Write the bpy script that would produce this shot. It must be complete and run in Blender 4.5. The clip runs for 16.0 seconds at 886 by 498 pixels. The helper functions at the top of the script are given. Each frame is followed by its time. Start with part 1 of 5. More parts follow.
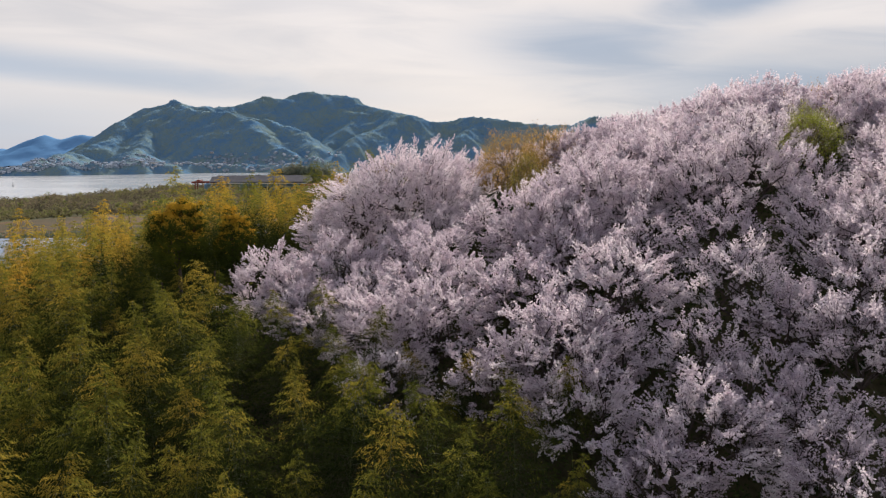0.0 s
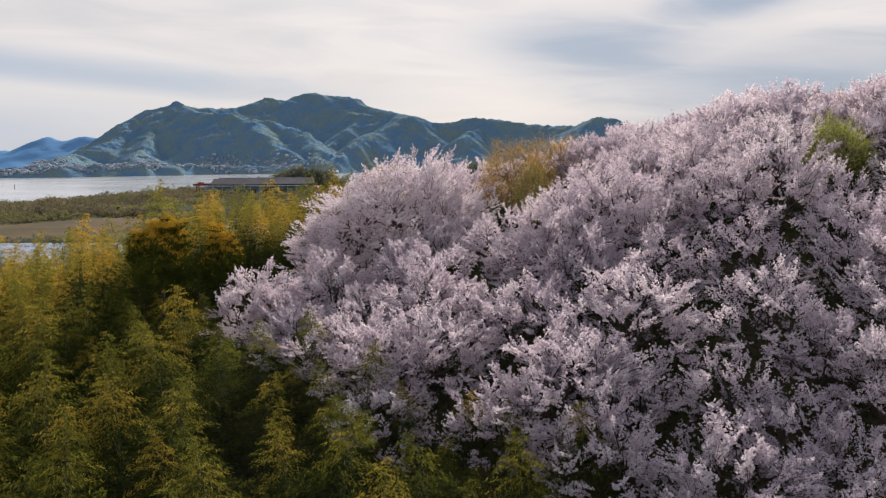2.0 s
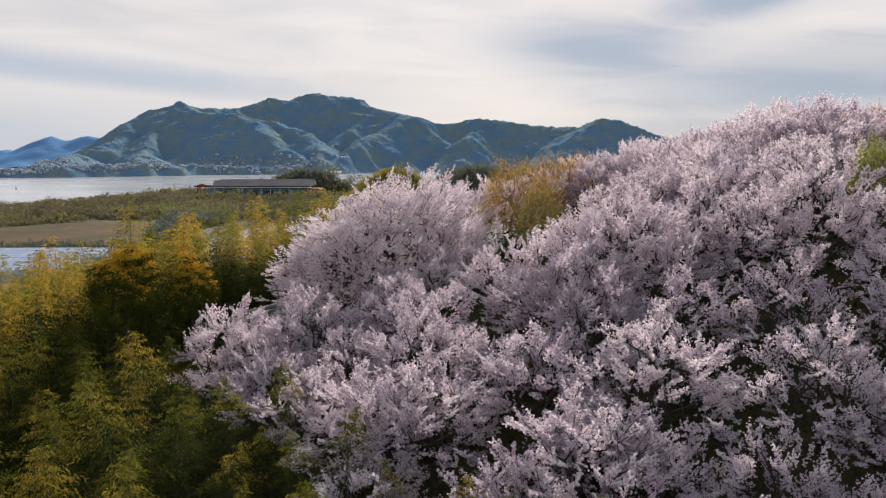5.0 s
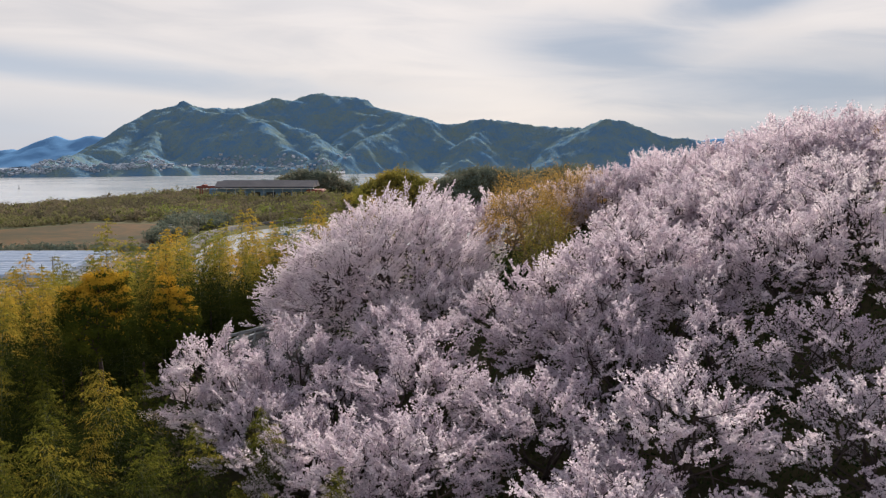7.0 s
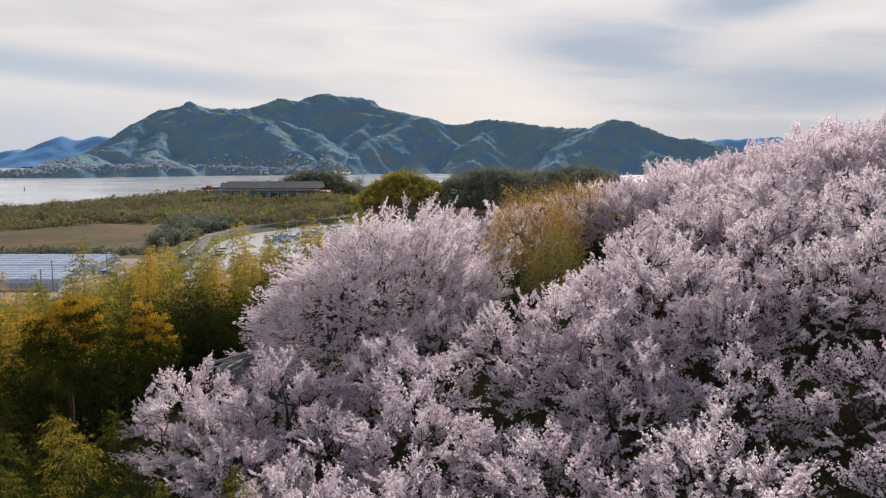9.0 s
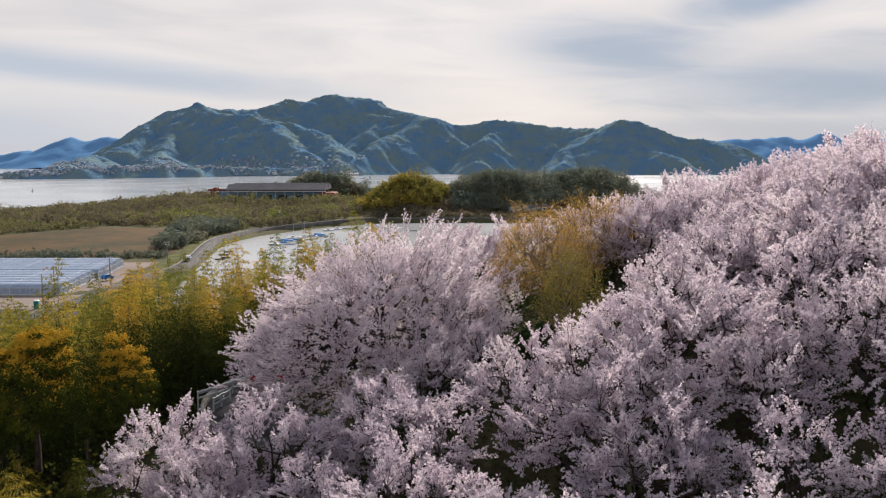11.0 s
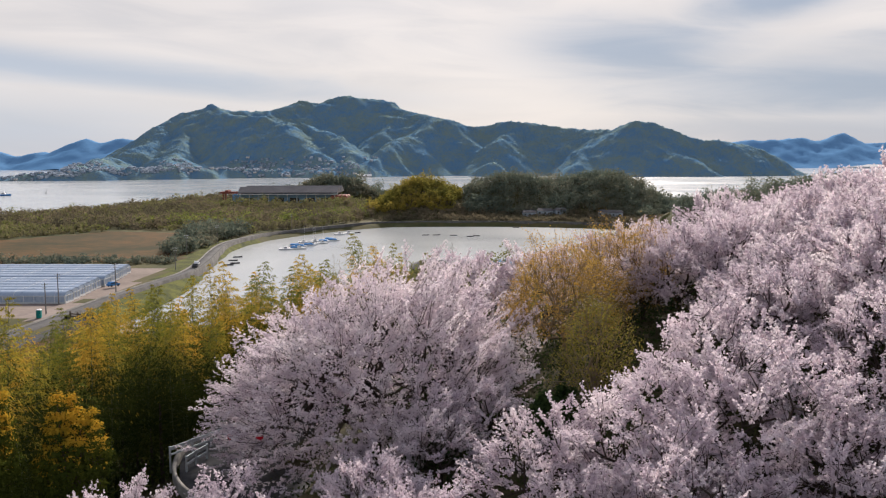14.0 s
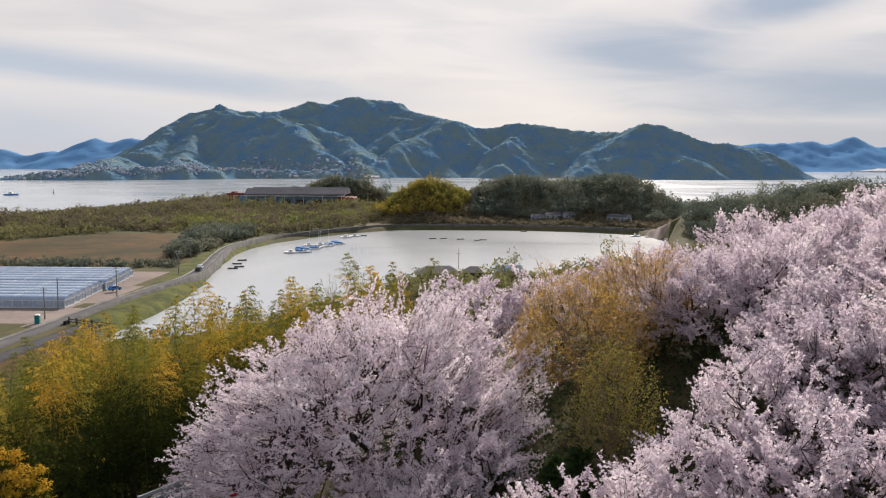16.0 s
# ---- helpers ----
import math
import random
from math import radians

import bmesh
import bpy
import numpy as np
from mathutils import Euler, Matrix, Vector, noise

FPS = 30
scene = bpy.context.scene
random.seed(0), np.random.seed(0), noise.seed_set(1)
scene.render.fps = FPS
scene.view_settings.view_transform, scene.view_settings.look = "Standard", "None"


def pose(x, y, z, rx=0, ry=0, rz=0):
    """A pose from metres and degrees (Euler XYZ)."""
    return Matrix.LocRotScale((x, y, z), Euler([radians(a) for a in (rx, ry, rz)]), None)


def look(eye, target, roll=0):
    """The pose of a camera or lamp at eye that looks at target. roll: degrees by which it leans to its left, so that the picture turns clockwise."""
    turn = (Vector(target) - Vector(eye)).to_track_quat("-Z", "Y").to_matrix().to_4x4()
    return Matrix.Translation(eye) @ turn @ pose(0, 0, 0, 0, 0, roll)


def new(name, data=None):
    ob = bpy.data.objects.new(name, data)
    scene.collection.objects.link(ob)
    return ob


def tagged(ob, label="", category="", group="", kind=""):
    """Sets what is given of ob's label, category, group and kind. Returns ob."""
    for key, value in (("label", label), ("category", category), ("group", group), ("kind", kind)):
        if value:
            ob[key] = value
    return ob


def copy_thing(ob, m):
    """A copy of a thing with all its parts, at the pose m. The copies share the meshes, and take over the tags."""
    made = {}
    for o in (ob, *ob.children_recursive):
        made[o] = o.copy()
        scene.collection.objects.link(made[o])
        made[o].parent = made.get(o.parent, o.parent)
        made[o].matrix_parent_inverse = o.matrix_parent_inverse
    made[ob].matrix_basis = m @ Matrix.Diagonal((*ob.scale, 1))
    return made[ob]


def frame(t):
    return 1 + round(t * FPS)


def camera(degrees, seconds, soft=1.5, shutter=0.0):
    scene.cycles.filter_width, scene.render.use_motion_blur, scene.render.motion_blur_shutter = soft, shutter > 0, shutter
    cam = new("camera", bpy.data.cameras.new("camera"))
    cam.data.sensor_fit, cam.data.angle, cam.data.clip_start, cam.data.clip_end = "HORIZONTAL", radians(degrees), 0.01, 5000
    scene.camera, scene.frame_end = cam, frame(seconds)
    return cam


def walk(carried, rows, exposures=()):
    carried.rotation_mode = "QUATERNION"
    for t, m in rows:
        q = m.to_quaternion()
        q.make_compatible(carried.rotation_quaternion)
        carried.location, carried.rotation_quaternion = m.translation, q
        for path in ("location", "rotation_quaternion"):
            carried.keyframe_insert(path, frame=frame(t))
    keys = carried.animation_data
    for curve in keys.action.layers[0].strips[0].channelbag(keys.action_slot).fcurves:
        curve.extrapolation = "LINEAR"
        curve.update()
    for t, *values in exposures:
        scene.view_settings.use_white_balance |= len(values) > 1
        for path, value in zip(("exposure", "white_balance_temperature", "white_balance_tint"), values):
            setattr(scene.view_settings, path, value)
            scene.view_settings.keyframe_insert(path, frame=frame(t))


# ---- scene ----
cam = camera(54.0, 16.0, soft=1.2)
PATH = [
    (0, (0.080, -2.698, 37.163), (0.209, 7.244, 36.099), -0.27),
    (0.5, (0.133, -1.643, 37.372), (0.252, 8.300, 36.311), -0.34),
    (1, (0.195, -0.580, 37.594), (0.305, 9.363, 36.534), -0.38),
    (1.5, (0.263, 0.490, 37.825), (0.366, 10.434, 36.767), -0.39),
    (2, (0.337, 1.567, 38.064), (0.433, 11.510, 37.008), -0.39),
    (2.5, (0.416, 2.648, 38.310), (0.506, 12.592, 37.255), -0.38),
    (3, (0.497, 3.734, 38.559), (0.582, 13.678, 37.505), -0.35),
    (3.5, (0.582, 4.824, 38.811), (0.661, 14.769, 37.758), -0.32),
    (4, (0.667, 5.918, 39.064), (0.741, 15.862, 38.012), -0.28),
    (4.5, (0.753, 7.014, 39.317), (0.820, 16.959, 38.265), -0.24),
    (5, (0.839, 8.113, 39.568), (0.899, 18.058, 38.517), -0.20),
    (5.5, (0.925, 9.214, 39.817), (0.975, 19.159, 38.767), -0.17),
    (6, (1.008, 10.318, 40.063), (1.049, 20.262, 39.013), -0.14),
    (6.5, (1.090, 11.423, 40.305), (1.120, 21.368, 39.255), -0.11),
    (7, (1.170, 12.530, 40.543), (1.187, 22.475, 39.493), -0.09),
    (7.5, (1.247, 13.640, 40.775), (1.249, 23.584, 39.726), -0.08),
    (8, (1.321, 14.751, 41.003), (1.308, 24.696, 39.954), -0.07),
    (8.5, (1.393, 15.866, 41.226), (1.362, 25.810, 40.177), -0.07),
    (9, (1.461, 16.983, 41.444), (1.411, 26.927, 40.396), -0.08),
    (9.5, (1.526, 18.103, 41.657), (1.455, 28.048, 40.610), -0.09),
    (10, (1.589, 19.227, 41.866), (1.496, 29.172, 40.819), -0.11),
    (10.5, (1.648, 20.356, 42.071), (1.532, 30.301, 41.026), -0.13),
    (11, (1.706, 21.491, 42.274), (1.565, 31.435, 41.229), -0.15),
    (11.5, (1.761, 22.631, 42.475), (1.595, 32.575, 41.431), -0.17),
    (12, (1.814, 23.778, 42.674), (1.623, 33.722, 41.633), -0.19),
    (12.5, (1.867, 24.933, 42.874), (1.649, 34.877, 41.834), -0.20),
    (13, (1.919, 26.097, 43.076), (1.675, 36.040, 42.038), -0.21),
    (13.5, (1.971, 27.272, 43.281), (1.701, 37.214, 42.245), -0.20),
    (14, (2.025, 28.458, 43.491), (1.729, 38.400, 42.458), -0.18),
    (14.5, (2.080, 29.657, 43.707), (1.760, 39.598, 42.678), -0.13),
    (15, (2.138, 30.870, 43.933), (1.796, 40.811, 42.907), -0.07),
    (15.5, (2.200, 32.099, 44.169), (1.837, 42.040, 43.147), 0.03),
    (16, (2.268, 33.345, 44.419), (1.886, 43.286, 43.401), 0.16),
]
walk(cam, [(t, look(eye, target, roll)) for t, eye, target, roll in PATH], exposures=[(0, 0.5, 6120, 13), (16, 0.5, 6120, 13)])

# ---- light ----
SUN_AZ, SUN_EL = 10.0, 28.0
world = bpy.data.worlds.new("overcast_sky")
scene.world = world
world.use_nodes = True
scene.view_settings.exposure = 0.0


class Nodes:
    """Short ways to make and link shader nodes."""

    def __init__(self, tree):
        self.tree = tree
        tree.nodes.clear()

    def put(self, sort):
        return self.tree.nodes.new(sort)

    def link(self, a, b):
        self.tree.links.new(a, b)

    def fill(self, socket, value):
        if isinstance(value, bpy.types.NodeSocket):
            self.link(value, socket)
        else:
            socket.default_value = value

    def math(self, op, a, b=0.0, c=0.0, clamp=False):
        node = self.put("ShaderNodeMath")
        node.operation, node.use_clamp = op, clamp
        for socket, value in zip(node.inputs, (a, b, c)):
            self.fill(socket, value)
        return node.outputs[0]

    def mix(self, fac, a, b, blend="MIX"):
        node = self.put("ShaderNodeMix")
        node.data_type, node.blend_type = "RGBA", blend
        self.fill(node.inputs[0], fac)
        for socket, value in ((node.inputs[6], a), (node.inputs[7], b)):
            self.fill(socket, value if isinstance(value, bpy.types.NodeSocket) else (*value, 1))
        return node.outputs[2]

    def ramp(self, fac, low, high):
        node = self.put("ShaderNodeMapRange")
        node.interpolation_type = "SMOOTHSTEP"
        self.fill(node.inputs[0], fac)
        node.inputs[1].default_value, node.inputs[2].default_value = low, high
        return node.outputs[0]

    def noise(self, vector, scale, detail=4.0, rough=0.55, distort=0.0):
        node = self.put("ShaderNodeTexNoise")
        if vector is not None:
            self.link(vector, node.inputs["Vector"])
        node.inputs["Scale"].default_value, node.inputs["Detail"].default_value = scale, detail
        node.inputs["Roughness"].default_value, node.inputs["Distortion"].default_value = rough, distort
        return node.outputs[0]


def build_sky():
    n = Nodes(world.node_tree)
    way = n.put("ShaderNodeTexCoord").outputs["Generated"]
    split = n.put("ShaderNodeSeparateXYZ")
    n.link(way, split.inputs[0])
    az = n.math("DEGREES", n.math("ARCTAN2", split.outputs[0], split.outputs[1]))
    el = n.math("DEGREES", n.math("ARCSINE", split.outputs[2]))
    # streaked cloud sheets, long across and thin upward, lower to the right
    sheet = n.put("ShaderNodeCombineXYZ")
    n.fill(sheet.inputs[0], n.math("MULTIPLY", az, 0.045))
    n.fill(sheet.inputs[1], n.math("MULTIPLY", n.math("MULTIPLY_ADD", az, 0.05, el), 0.26))
    streak = n.noise(sheet.outputs[0], 1.7, 8.0, 0.56, 0.7)
    soft = n.noise(sheet.outputs[0], 0.8, 3.0, 0.5, 0.3)
    wob = n.math("MULTIPLY", n.math("SUBTRACT", streak, 0.5), 1.5)

    def bank(a0, e0, wide, high, lean=0.0):
        u = n.math("DIVIDE", n.math("SUBTRACT", az, a0), wide)
        v = n.math("DIVIDE", n.math("ADD", n.math("SUBTRACT", el, e0), n.math("MULTIPLY", n.math("SUBTRACT", az, a0), lean)), high)
        d = n.math("SQRT", n.math("ADD", n.math("MULTIPLY", u, u), n.math("MULTIPLY", v, v)))
        return n.math("SUBTRACT", 1.0, n.ramp(n.math("ADD", d, wob), 0.05, 1.3))

    blue_bank = n.math("MAXIMUM", n.math("MAXIMUM", bank(11.5, 6.6, 9.5, 2.5, 0.06), bank(22.0, 4.2, 15.0, 3.0, 0.03)), n.math("MAXIMUM", bank(19.0, 9.6, 7.0, 1.9, -0.18), n.math("MULTIPLY", bank(22.0, 1.4, 17.0, 2.2), 0.8)))
    grey_bank = n.math("MAXIMUM", bank(-25.0, 5.4, 24.0, 1.25, 0.075), n.math("MULTIPLY", bank(-28.0, 1.6, 18.0, 2.8), 0.85))
    bright = n.math("MULTIPLY_ADD", soft, 0.26, 0.84)
    cloud = n.mix(n.ramp(streak, 0.35, 0.72), (0.87, 0.795, 0.72), (0.74, 0.695, 0.655))
    cloud = n.mix(n.math("MULTIPLY", grey_bank, 0.95), cloud, (0.51, 0.555, 0.61))
    cloud = n.mix(n.math("MULTIPLY", blue_bank, 0.95), cloud, (0.34, 0.41, 0.50))
    shade = n.put("ShaderNodeCombineXYZ")
    for i in range(3):
        n.fill(shade.inputs[i], bright)
    cloud = n.mix(1.0, cloud, shade.outputs[0], "MULTIPLY")
    sky = n.put("ShaderNodeTexSky")
    sky.sky_type, sky.sun_disc, sky.sun_elevation, sky.sun_rotation = "NISHITA", False, radians(SUN_EL), radians(SUN_AZ)
    under, over, both = (n.put(s) for s in ("ShaderNodeBackground", "ShaderNodeBackground", "ShaderNodeMixShader"))
    n.link(sky.outputs[0], under.inputs[0])
    under.inputs[1].default_value = 0.10
    n.link(cloud, over.inputs[0])
    over.inputs[1].default_value = 0.70
    n.fill(both.inputs[0], n.math("MULTIPLY_ADD", n.ramp(el, 9.0, 42.0), -0.62, 0.95))
    n.link(under.outputs[0], both.inputs[1])
    n.link(over.outputs[0], both.inputs[2])
    n.link(both.outputs[0], n.put("ShaderNodeOutputWorld").inputs[0])


build_sky()
sun = new("sun", bpy.data.lights.new("sun", "SUN"))
sun.data.energy, sun.data.angle, sun.data.color = 5.0, radians(3), (1.0, 0.88, 0.74)
aim = Vector((math.sin(radians(SUN_AZ)) * math.cos(radians(SUN_EL)), math.cos(radians(SUN_AZ)) * math.cos(radians(SUN_EL)), math.sin(radians(SUN_EL))))
sun.matrix_world = look(aim * 300, (0, 0, 0))


# ---- materials ----
def material(name, low, high, rough=0.8, scale=1.0, bump=0.0, metal=0.0, fine=9.0, spec=0.1, vary=0.0):
    """A surface between two colours, blotched at two scales, with a fine relief."""
    m = bpy.data.materials.new(name)
    m.use_nodes = True
    n = Nodes(m.node_tree)
    place = n.put("ShaderNodeTexCoord").outputs["Object"]
    broad, grain = n.noise(place, scale, 4.0), n.noise(place, scale * fine, 5.0, 0.6)
    fac = n.ramp(n.math("ADD", n.math("MULTIPLY", broad, 0.6), n.math("MULTIPLY", grain, 0.4)), 0.32, 0.68)
    colour = n.mix(fac, low, high)
    if vary:
        each = n.put("ShaderNodeObjectInfo").outputs["Random"]
        colour = n.mix(n.math("MULTIPLY", each, vary), colour, tuple(0.5 * c for c in low))
    bsdf = n.put("ShaderNodeBsdfPrincipled")
    n.link(colour, bsdf.inputs["Base Color"])
    n.fill(bsdf.inputs["Roughness"], n.math("MULTIPLY_ADD", grain, 0.2, rough - 0.1))
    bsdf.inputs["Metallic"].default_value, bsdf.inputs["Specular IOR Level"].default_value = metal, spec
    if bump:
        relief = n.put("ShaderNodeBump")
        relief.inputs["Distance"].default_value = bump
        n.link(grain, relief.inputs["Height"])
        n.link(relief.outputs[0], bsdf.inputs["Normal"])
    n.link(bsdf.outputs[0], n.put("ShaderNodeOutputMaterial").inputs[0])
    return m


def leafy(name, colours, sheer=0.4, patch=0.35, each=0.0, speck=0.55):
    """Leaves or petals: colours vary from leaf to leaf and from patch to patch, and some light comes through."""
    m = bpy.data.materials.new(name)
    m.use_nodes = True
    n = Nodes(m.node_tree)
    leaf = n.put("ShaderNodeNewGeometry").outputs["Random Per Island"]
    tree = n.put("ShaderNodeObjectInfo").outputs["Random"]
    blotch = n.noise(n.put("ShaderNodeTexCoord").outputs["Object"], patch, 2.0)
    fac = n.math("ADD", n.math("MULTIPLY", leaf, speck), n.math("MULTIPLY", n.ramp(blotch, 0.3, 0.7), 1.0 - speck))
    fac = n.math("ADD", fac, n.math("MULTIPLY", n.math("SUBTRACT", tree, 0.5), each), clamp=True)
    ramp = n.put("ShaderNodeValToRGB")
    n.link(fac, ramp.inputs[0])
    while len(ramp.color_ramp.elements) < len(colours):
        ramp.color_ramp.elements.new(0.5)
    for i, (element, colour) in enumerate(zip(ramp.color_ramp.elements, colours)):
        element.position, element.color = i / (len(colours) - 1), (*colour, 1)
    face, back, both = n.put("ShaderNodeBsdfDiffuse"), n.put("ShaderNodeBsdfTranslucent"), n.put("ShaderNodeMixShader")
    n.link(ramp.outputs[0], face.inputs[0])
    n.link(ramp.outputs[0], back.inputs[0])
    both.inputs[0].default_value = sheer
    n.link(face.outputs[0], both.inputs[1])
    n.link(back.outputs[0], both.inputs[2])
    n.link(both.outputs[0], n.put("ShaderNodeOutputMaterial").inputs[0])
    return m


BLOSSOM = leafy("blossom", [(0.53, 0.45, 0.51), (0.73, 0.645, 0.69), (0.91, 0.845, 0.85)], 0.45, 0.5, 0.3, 0.35)
BARK = material("cherry_bark", (0.035, 0.025, 0.022), (0.09, 0.07, 0.06), 0.9, 3.0, 0.03)
TWIG = material("pale_brown_twigs", (0.14, 0.105, 0.07), (0.26, 0.20, 0.13), 0.9, 3.0, 0.01)
# Bamboo shading is put into colour: dark leaves below, bright ones on top.
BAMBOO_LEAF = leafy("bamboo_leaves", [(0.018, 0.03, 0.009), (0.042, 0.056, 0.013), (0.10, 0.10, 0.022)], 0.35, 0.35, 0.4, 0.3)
BAMBOO_TIP = leafy("sunlit_bamboo_leaves", [(0.07, 0.085, 0.014), (0.17, 0.165, 0.026), (0.32, 0.235, 0.036)], 0.45, 0.4, 0.7, 0.3)
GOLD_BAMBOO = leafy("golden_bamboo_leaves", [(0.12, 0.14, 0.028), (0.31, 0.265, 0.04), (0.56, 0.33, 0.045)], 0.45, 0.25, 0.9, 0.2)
CULM = material("bamboo_culm", (0.05, 0.065, 0.022), (0.10, 0.11, 0.04), 0.5, 2.0)
# This gold joins new-leaf colour with painted sunlight on the crown tops.
FLUSH = leafy("fresh_sunlit_gold_leaves", [(0.24, 0.18, 0.02), (0.46, 0.29, 0.028), (0.66, 0.38, 0.04)], 0.35, 0.6, 0.0, 0.35)
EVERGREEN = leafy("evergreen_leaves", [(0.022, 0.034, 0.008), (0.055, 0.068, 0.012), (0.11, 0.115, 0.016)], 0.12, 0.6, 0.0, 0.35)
YOUNG = leafy("young_yellow_leaves", [(0.30, 0.19, 0.05), (0.46, 0.295, 0.07), (0.62, 0.41, 0.12)], 0.45, 0.6)
LIME = leafy("bright_green_leaves", [(0.19, 0.24, 0.04), (0.36, 0.40, 0.06), (0.48, 0.48, 0.09)], 0.45, 0.6)
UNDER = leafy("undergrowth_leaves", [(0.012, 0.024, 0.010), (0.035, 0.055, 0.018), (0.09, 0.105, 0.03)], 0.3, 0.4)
SCRUB = leafy("scrub_leaves", [(0.12, 0.115, 0.065), (0.20, 0.175, 0.10), (0.19, 0.215, 0.065), (0.33, 0.26, 0.17)], 0.35, 0.02)
BARE = leafy("bare_brown_twigs", [(0.075, 0.075, 0.05), (0.155, 0.135, 0.09), (0.25, 0.20, 0.13)], 0.35, 0.02)
MEADOW = leafy("fresh_green_scrub", [(0.10, 0.14, 0.04), (0.21, 0.25, 0.06), (0.32, 0.31, 0.09)], 0.4, 0.03)
# Leaf colours lifted and cooled to carry the haze over the lowland.
WOOD = leafy("haze_paled_wood_leaves", [(0.085, 0.115, 0.10), (0.15, 0.175, 0.13), (0.27, 0.235, 0.16)], 0.35, 0.03)
KNOLL = leafy("knoll_leaves", [(0.12, 0.13, 0.035), (0.26, 0.225, 0.05), (0.46, 0.33, 0.07)], 0.4, 0.04)
SOIL = material("hill_soil", (0.035, 0.032, 0.016), (0.085, 0.075, 0.035), 0.95, 0.25, 0.05)
GRASS = material("rough_grassland", (0.05, 0.06, 0.024), (0.12, 0.10, 0.045), 0.95, 0.02, 0.1)
DRY = material("dry_field_grass", (0.034, 0.034, 0.013), (0.125, 0.068, 0.025), 0.95, 0.022, 0.1)
SAND = material("pale_sandy_yard", (0.18, 0.145, 0.122), (0.28, 0.23, 0.20), 0.95, 0.05, 0.03)
ASPHALT = material("worn_asphalt", (0.045, 0.045, 0.048), (0.085, 0.083, 0.085), 0.9, 0.5, 0.01)
PALE_ROAD = material("weathered_pale_asphalt", (0.085, 0.083, 0.082), (0.14, 0.136, 0.133), 0.9, 0.1, 0.01)
CONCRETE = material("stained_concrete", (0.15, 0.143, 0.13), (0.27, 0.26, 0.24), 0.9, 0.2, 0.02)
ALGAE = material("weedy_bank", (0.03, 0.04, 0.013), (0.12, 0.125, 0.022), 0.95, 0.22, 0.1)
WALL_STONE = material("dark_damp_sea_wall", (0.06, 0.058, 0.055), (0.145, 0.138, 0.13), 0.9, 0.3, 0.03)
RAIL = material("galvanised_rail", (0.42, 0.46, 0.48), (0.58, 0.62, 0.64), 0.45, 2.0, 0.0, 0.4)
FILM = material("greenhouse_film", (0.23, 0.30, 0.40), (0.35, 0.42, 0.52), 0.30, 0.15, 0.0, 0.0, 6.0, 0.5)
FRAME = material("greenhouse_frame", (0.55, 0.55, 0.54), (0.72, 0.72, 0.70), 0.5, 1.0)
TIMBER = material("weathered_timber", (0.07, 0.055, 0.045), (0.15, 0.12, 0.095), 0.9, 1.5, 0.01)
TILES = material("dark_roof_tiles", (0.06, 0.06, 0.065), (0.12, 0.115, 0.12), 0.75, 0.5, 0.02, 0, 9, 0.3, 0.4)
# Haze is put into these blue-grey wall and roof colours.
TOWN_WALL = material("haze_grey_town_plaster", (0.26, 0.33, 0.41), (0.48, 0.54, 0.60), 0.9, 0.05, 0, 0, 9, 0.2, 0.6)
TOWN_ROOF = material("grey_town_roofs", (0.15, 0.21, 0.29), (0.30, 0.34, 0.40), 0.9, 0.05, 0, 0, 9, 0.2, 0.5)
PLASTER = material("pale_plaster", (0.55, 0.53, 0.50), (0.74, 0.71, 0.67), 0.9, 0.3, 0, 0, 9, 0.3, 0.5)
ROOF_GREY = material("sheet_metal_roof", (0.085, 0.085, 0.095), (0.14, 0.135, 0.14), 0.7, 0.1)
BLUE_WALL = material("faded_blue_cladding", (0.13, 0.24, 0.36), (0.20, 0.32, 0.44), 0.7, 0.1)
RUST = material("rust_red_steel", (0.16, 0.05, 0.04), (0.26, 0.08, 0.06), 0.75, 0.2)
WHITE = material("white_paint", (0.66, 0.67, 0.68), (0.80, 0.80, 0.79), 0.5, 1.0)
BLUE = material("blue_tarpaulin", (0.04, 0.17, 0.42), (0.08, 0.26, 0.55), 0.6, 1.0)
TEAL = material("teal_plastic", (0.01, 0.16, 0.15), (0.02, 0.22, 0.20), 0.5, 1.0)
DARK = material("dark_hull_paint", (0.03, 0.032, 0.036), (0.07, 0.07, 0.075), 0.6, 1.0)
RED = material("red_lantern_paper", (0.50, 0.015, 0.03), (0.62, 0.025, 0.045), 0.7, 3.0)
LID = material("black_lacquer", (0.015, 0.014, 0.014), (0.03, 0.028, 0.028), 0.4, 3.0)
GLASS = material("dark_window_glass", (0.02, 0.025, 0.03), (0.04, 0.045, 0.05), 0.1, 1.0, spec=0.6)
RUBBER = material("black_rubber", (0.015, 0.015, 0.015), (0.03, 0.03, 0.03), 0.85, 3.0)
# The mountains' blue is air haze mixed into their base colours.
FOREST = material("haze_blue_forest", (0.11, 0.225, 0.365), (0.195, 0.26, 0.235), 1.0, 0.022, 5.0, 0.0, 8.0, 0.0)
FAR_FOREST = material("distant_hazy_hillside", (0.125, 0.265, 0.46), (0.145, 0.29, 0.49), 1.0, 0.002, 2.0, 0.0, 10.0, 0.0)


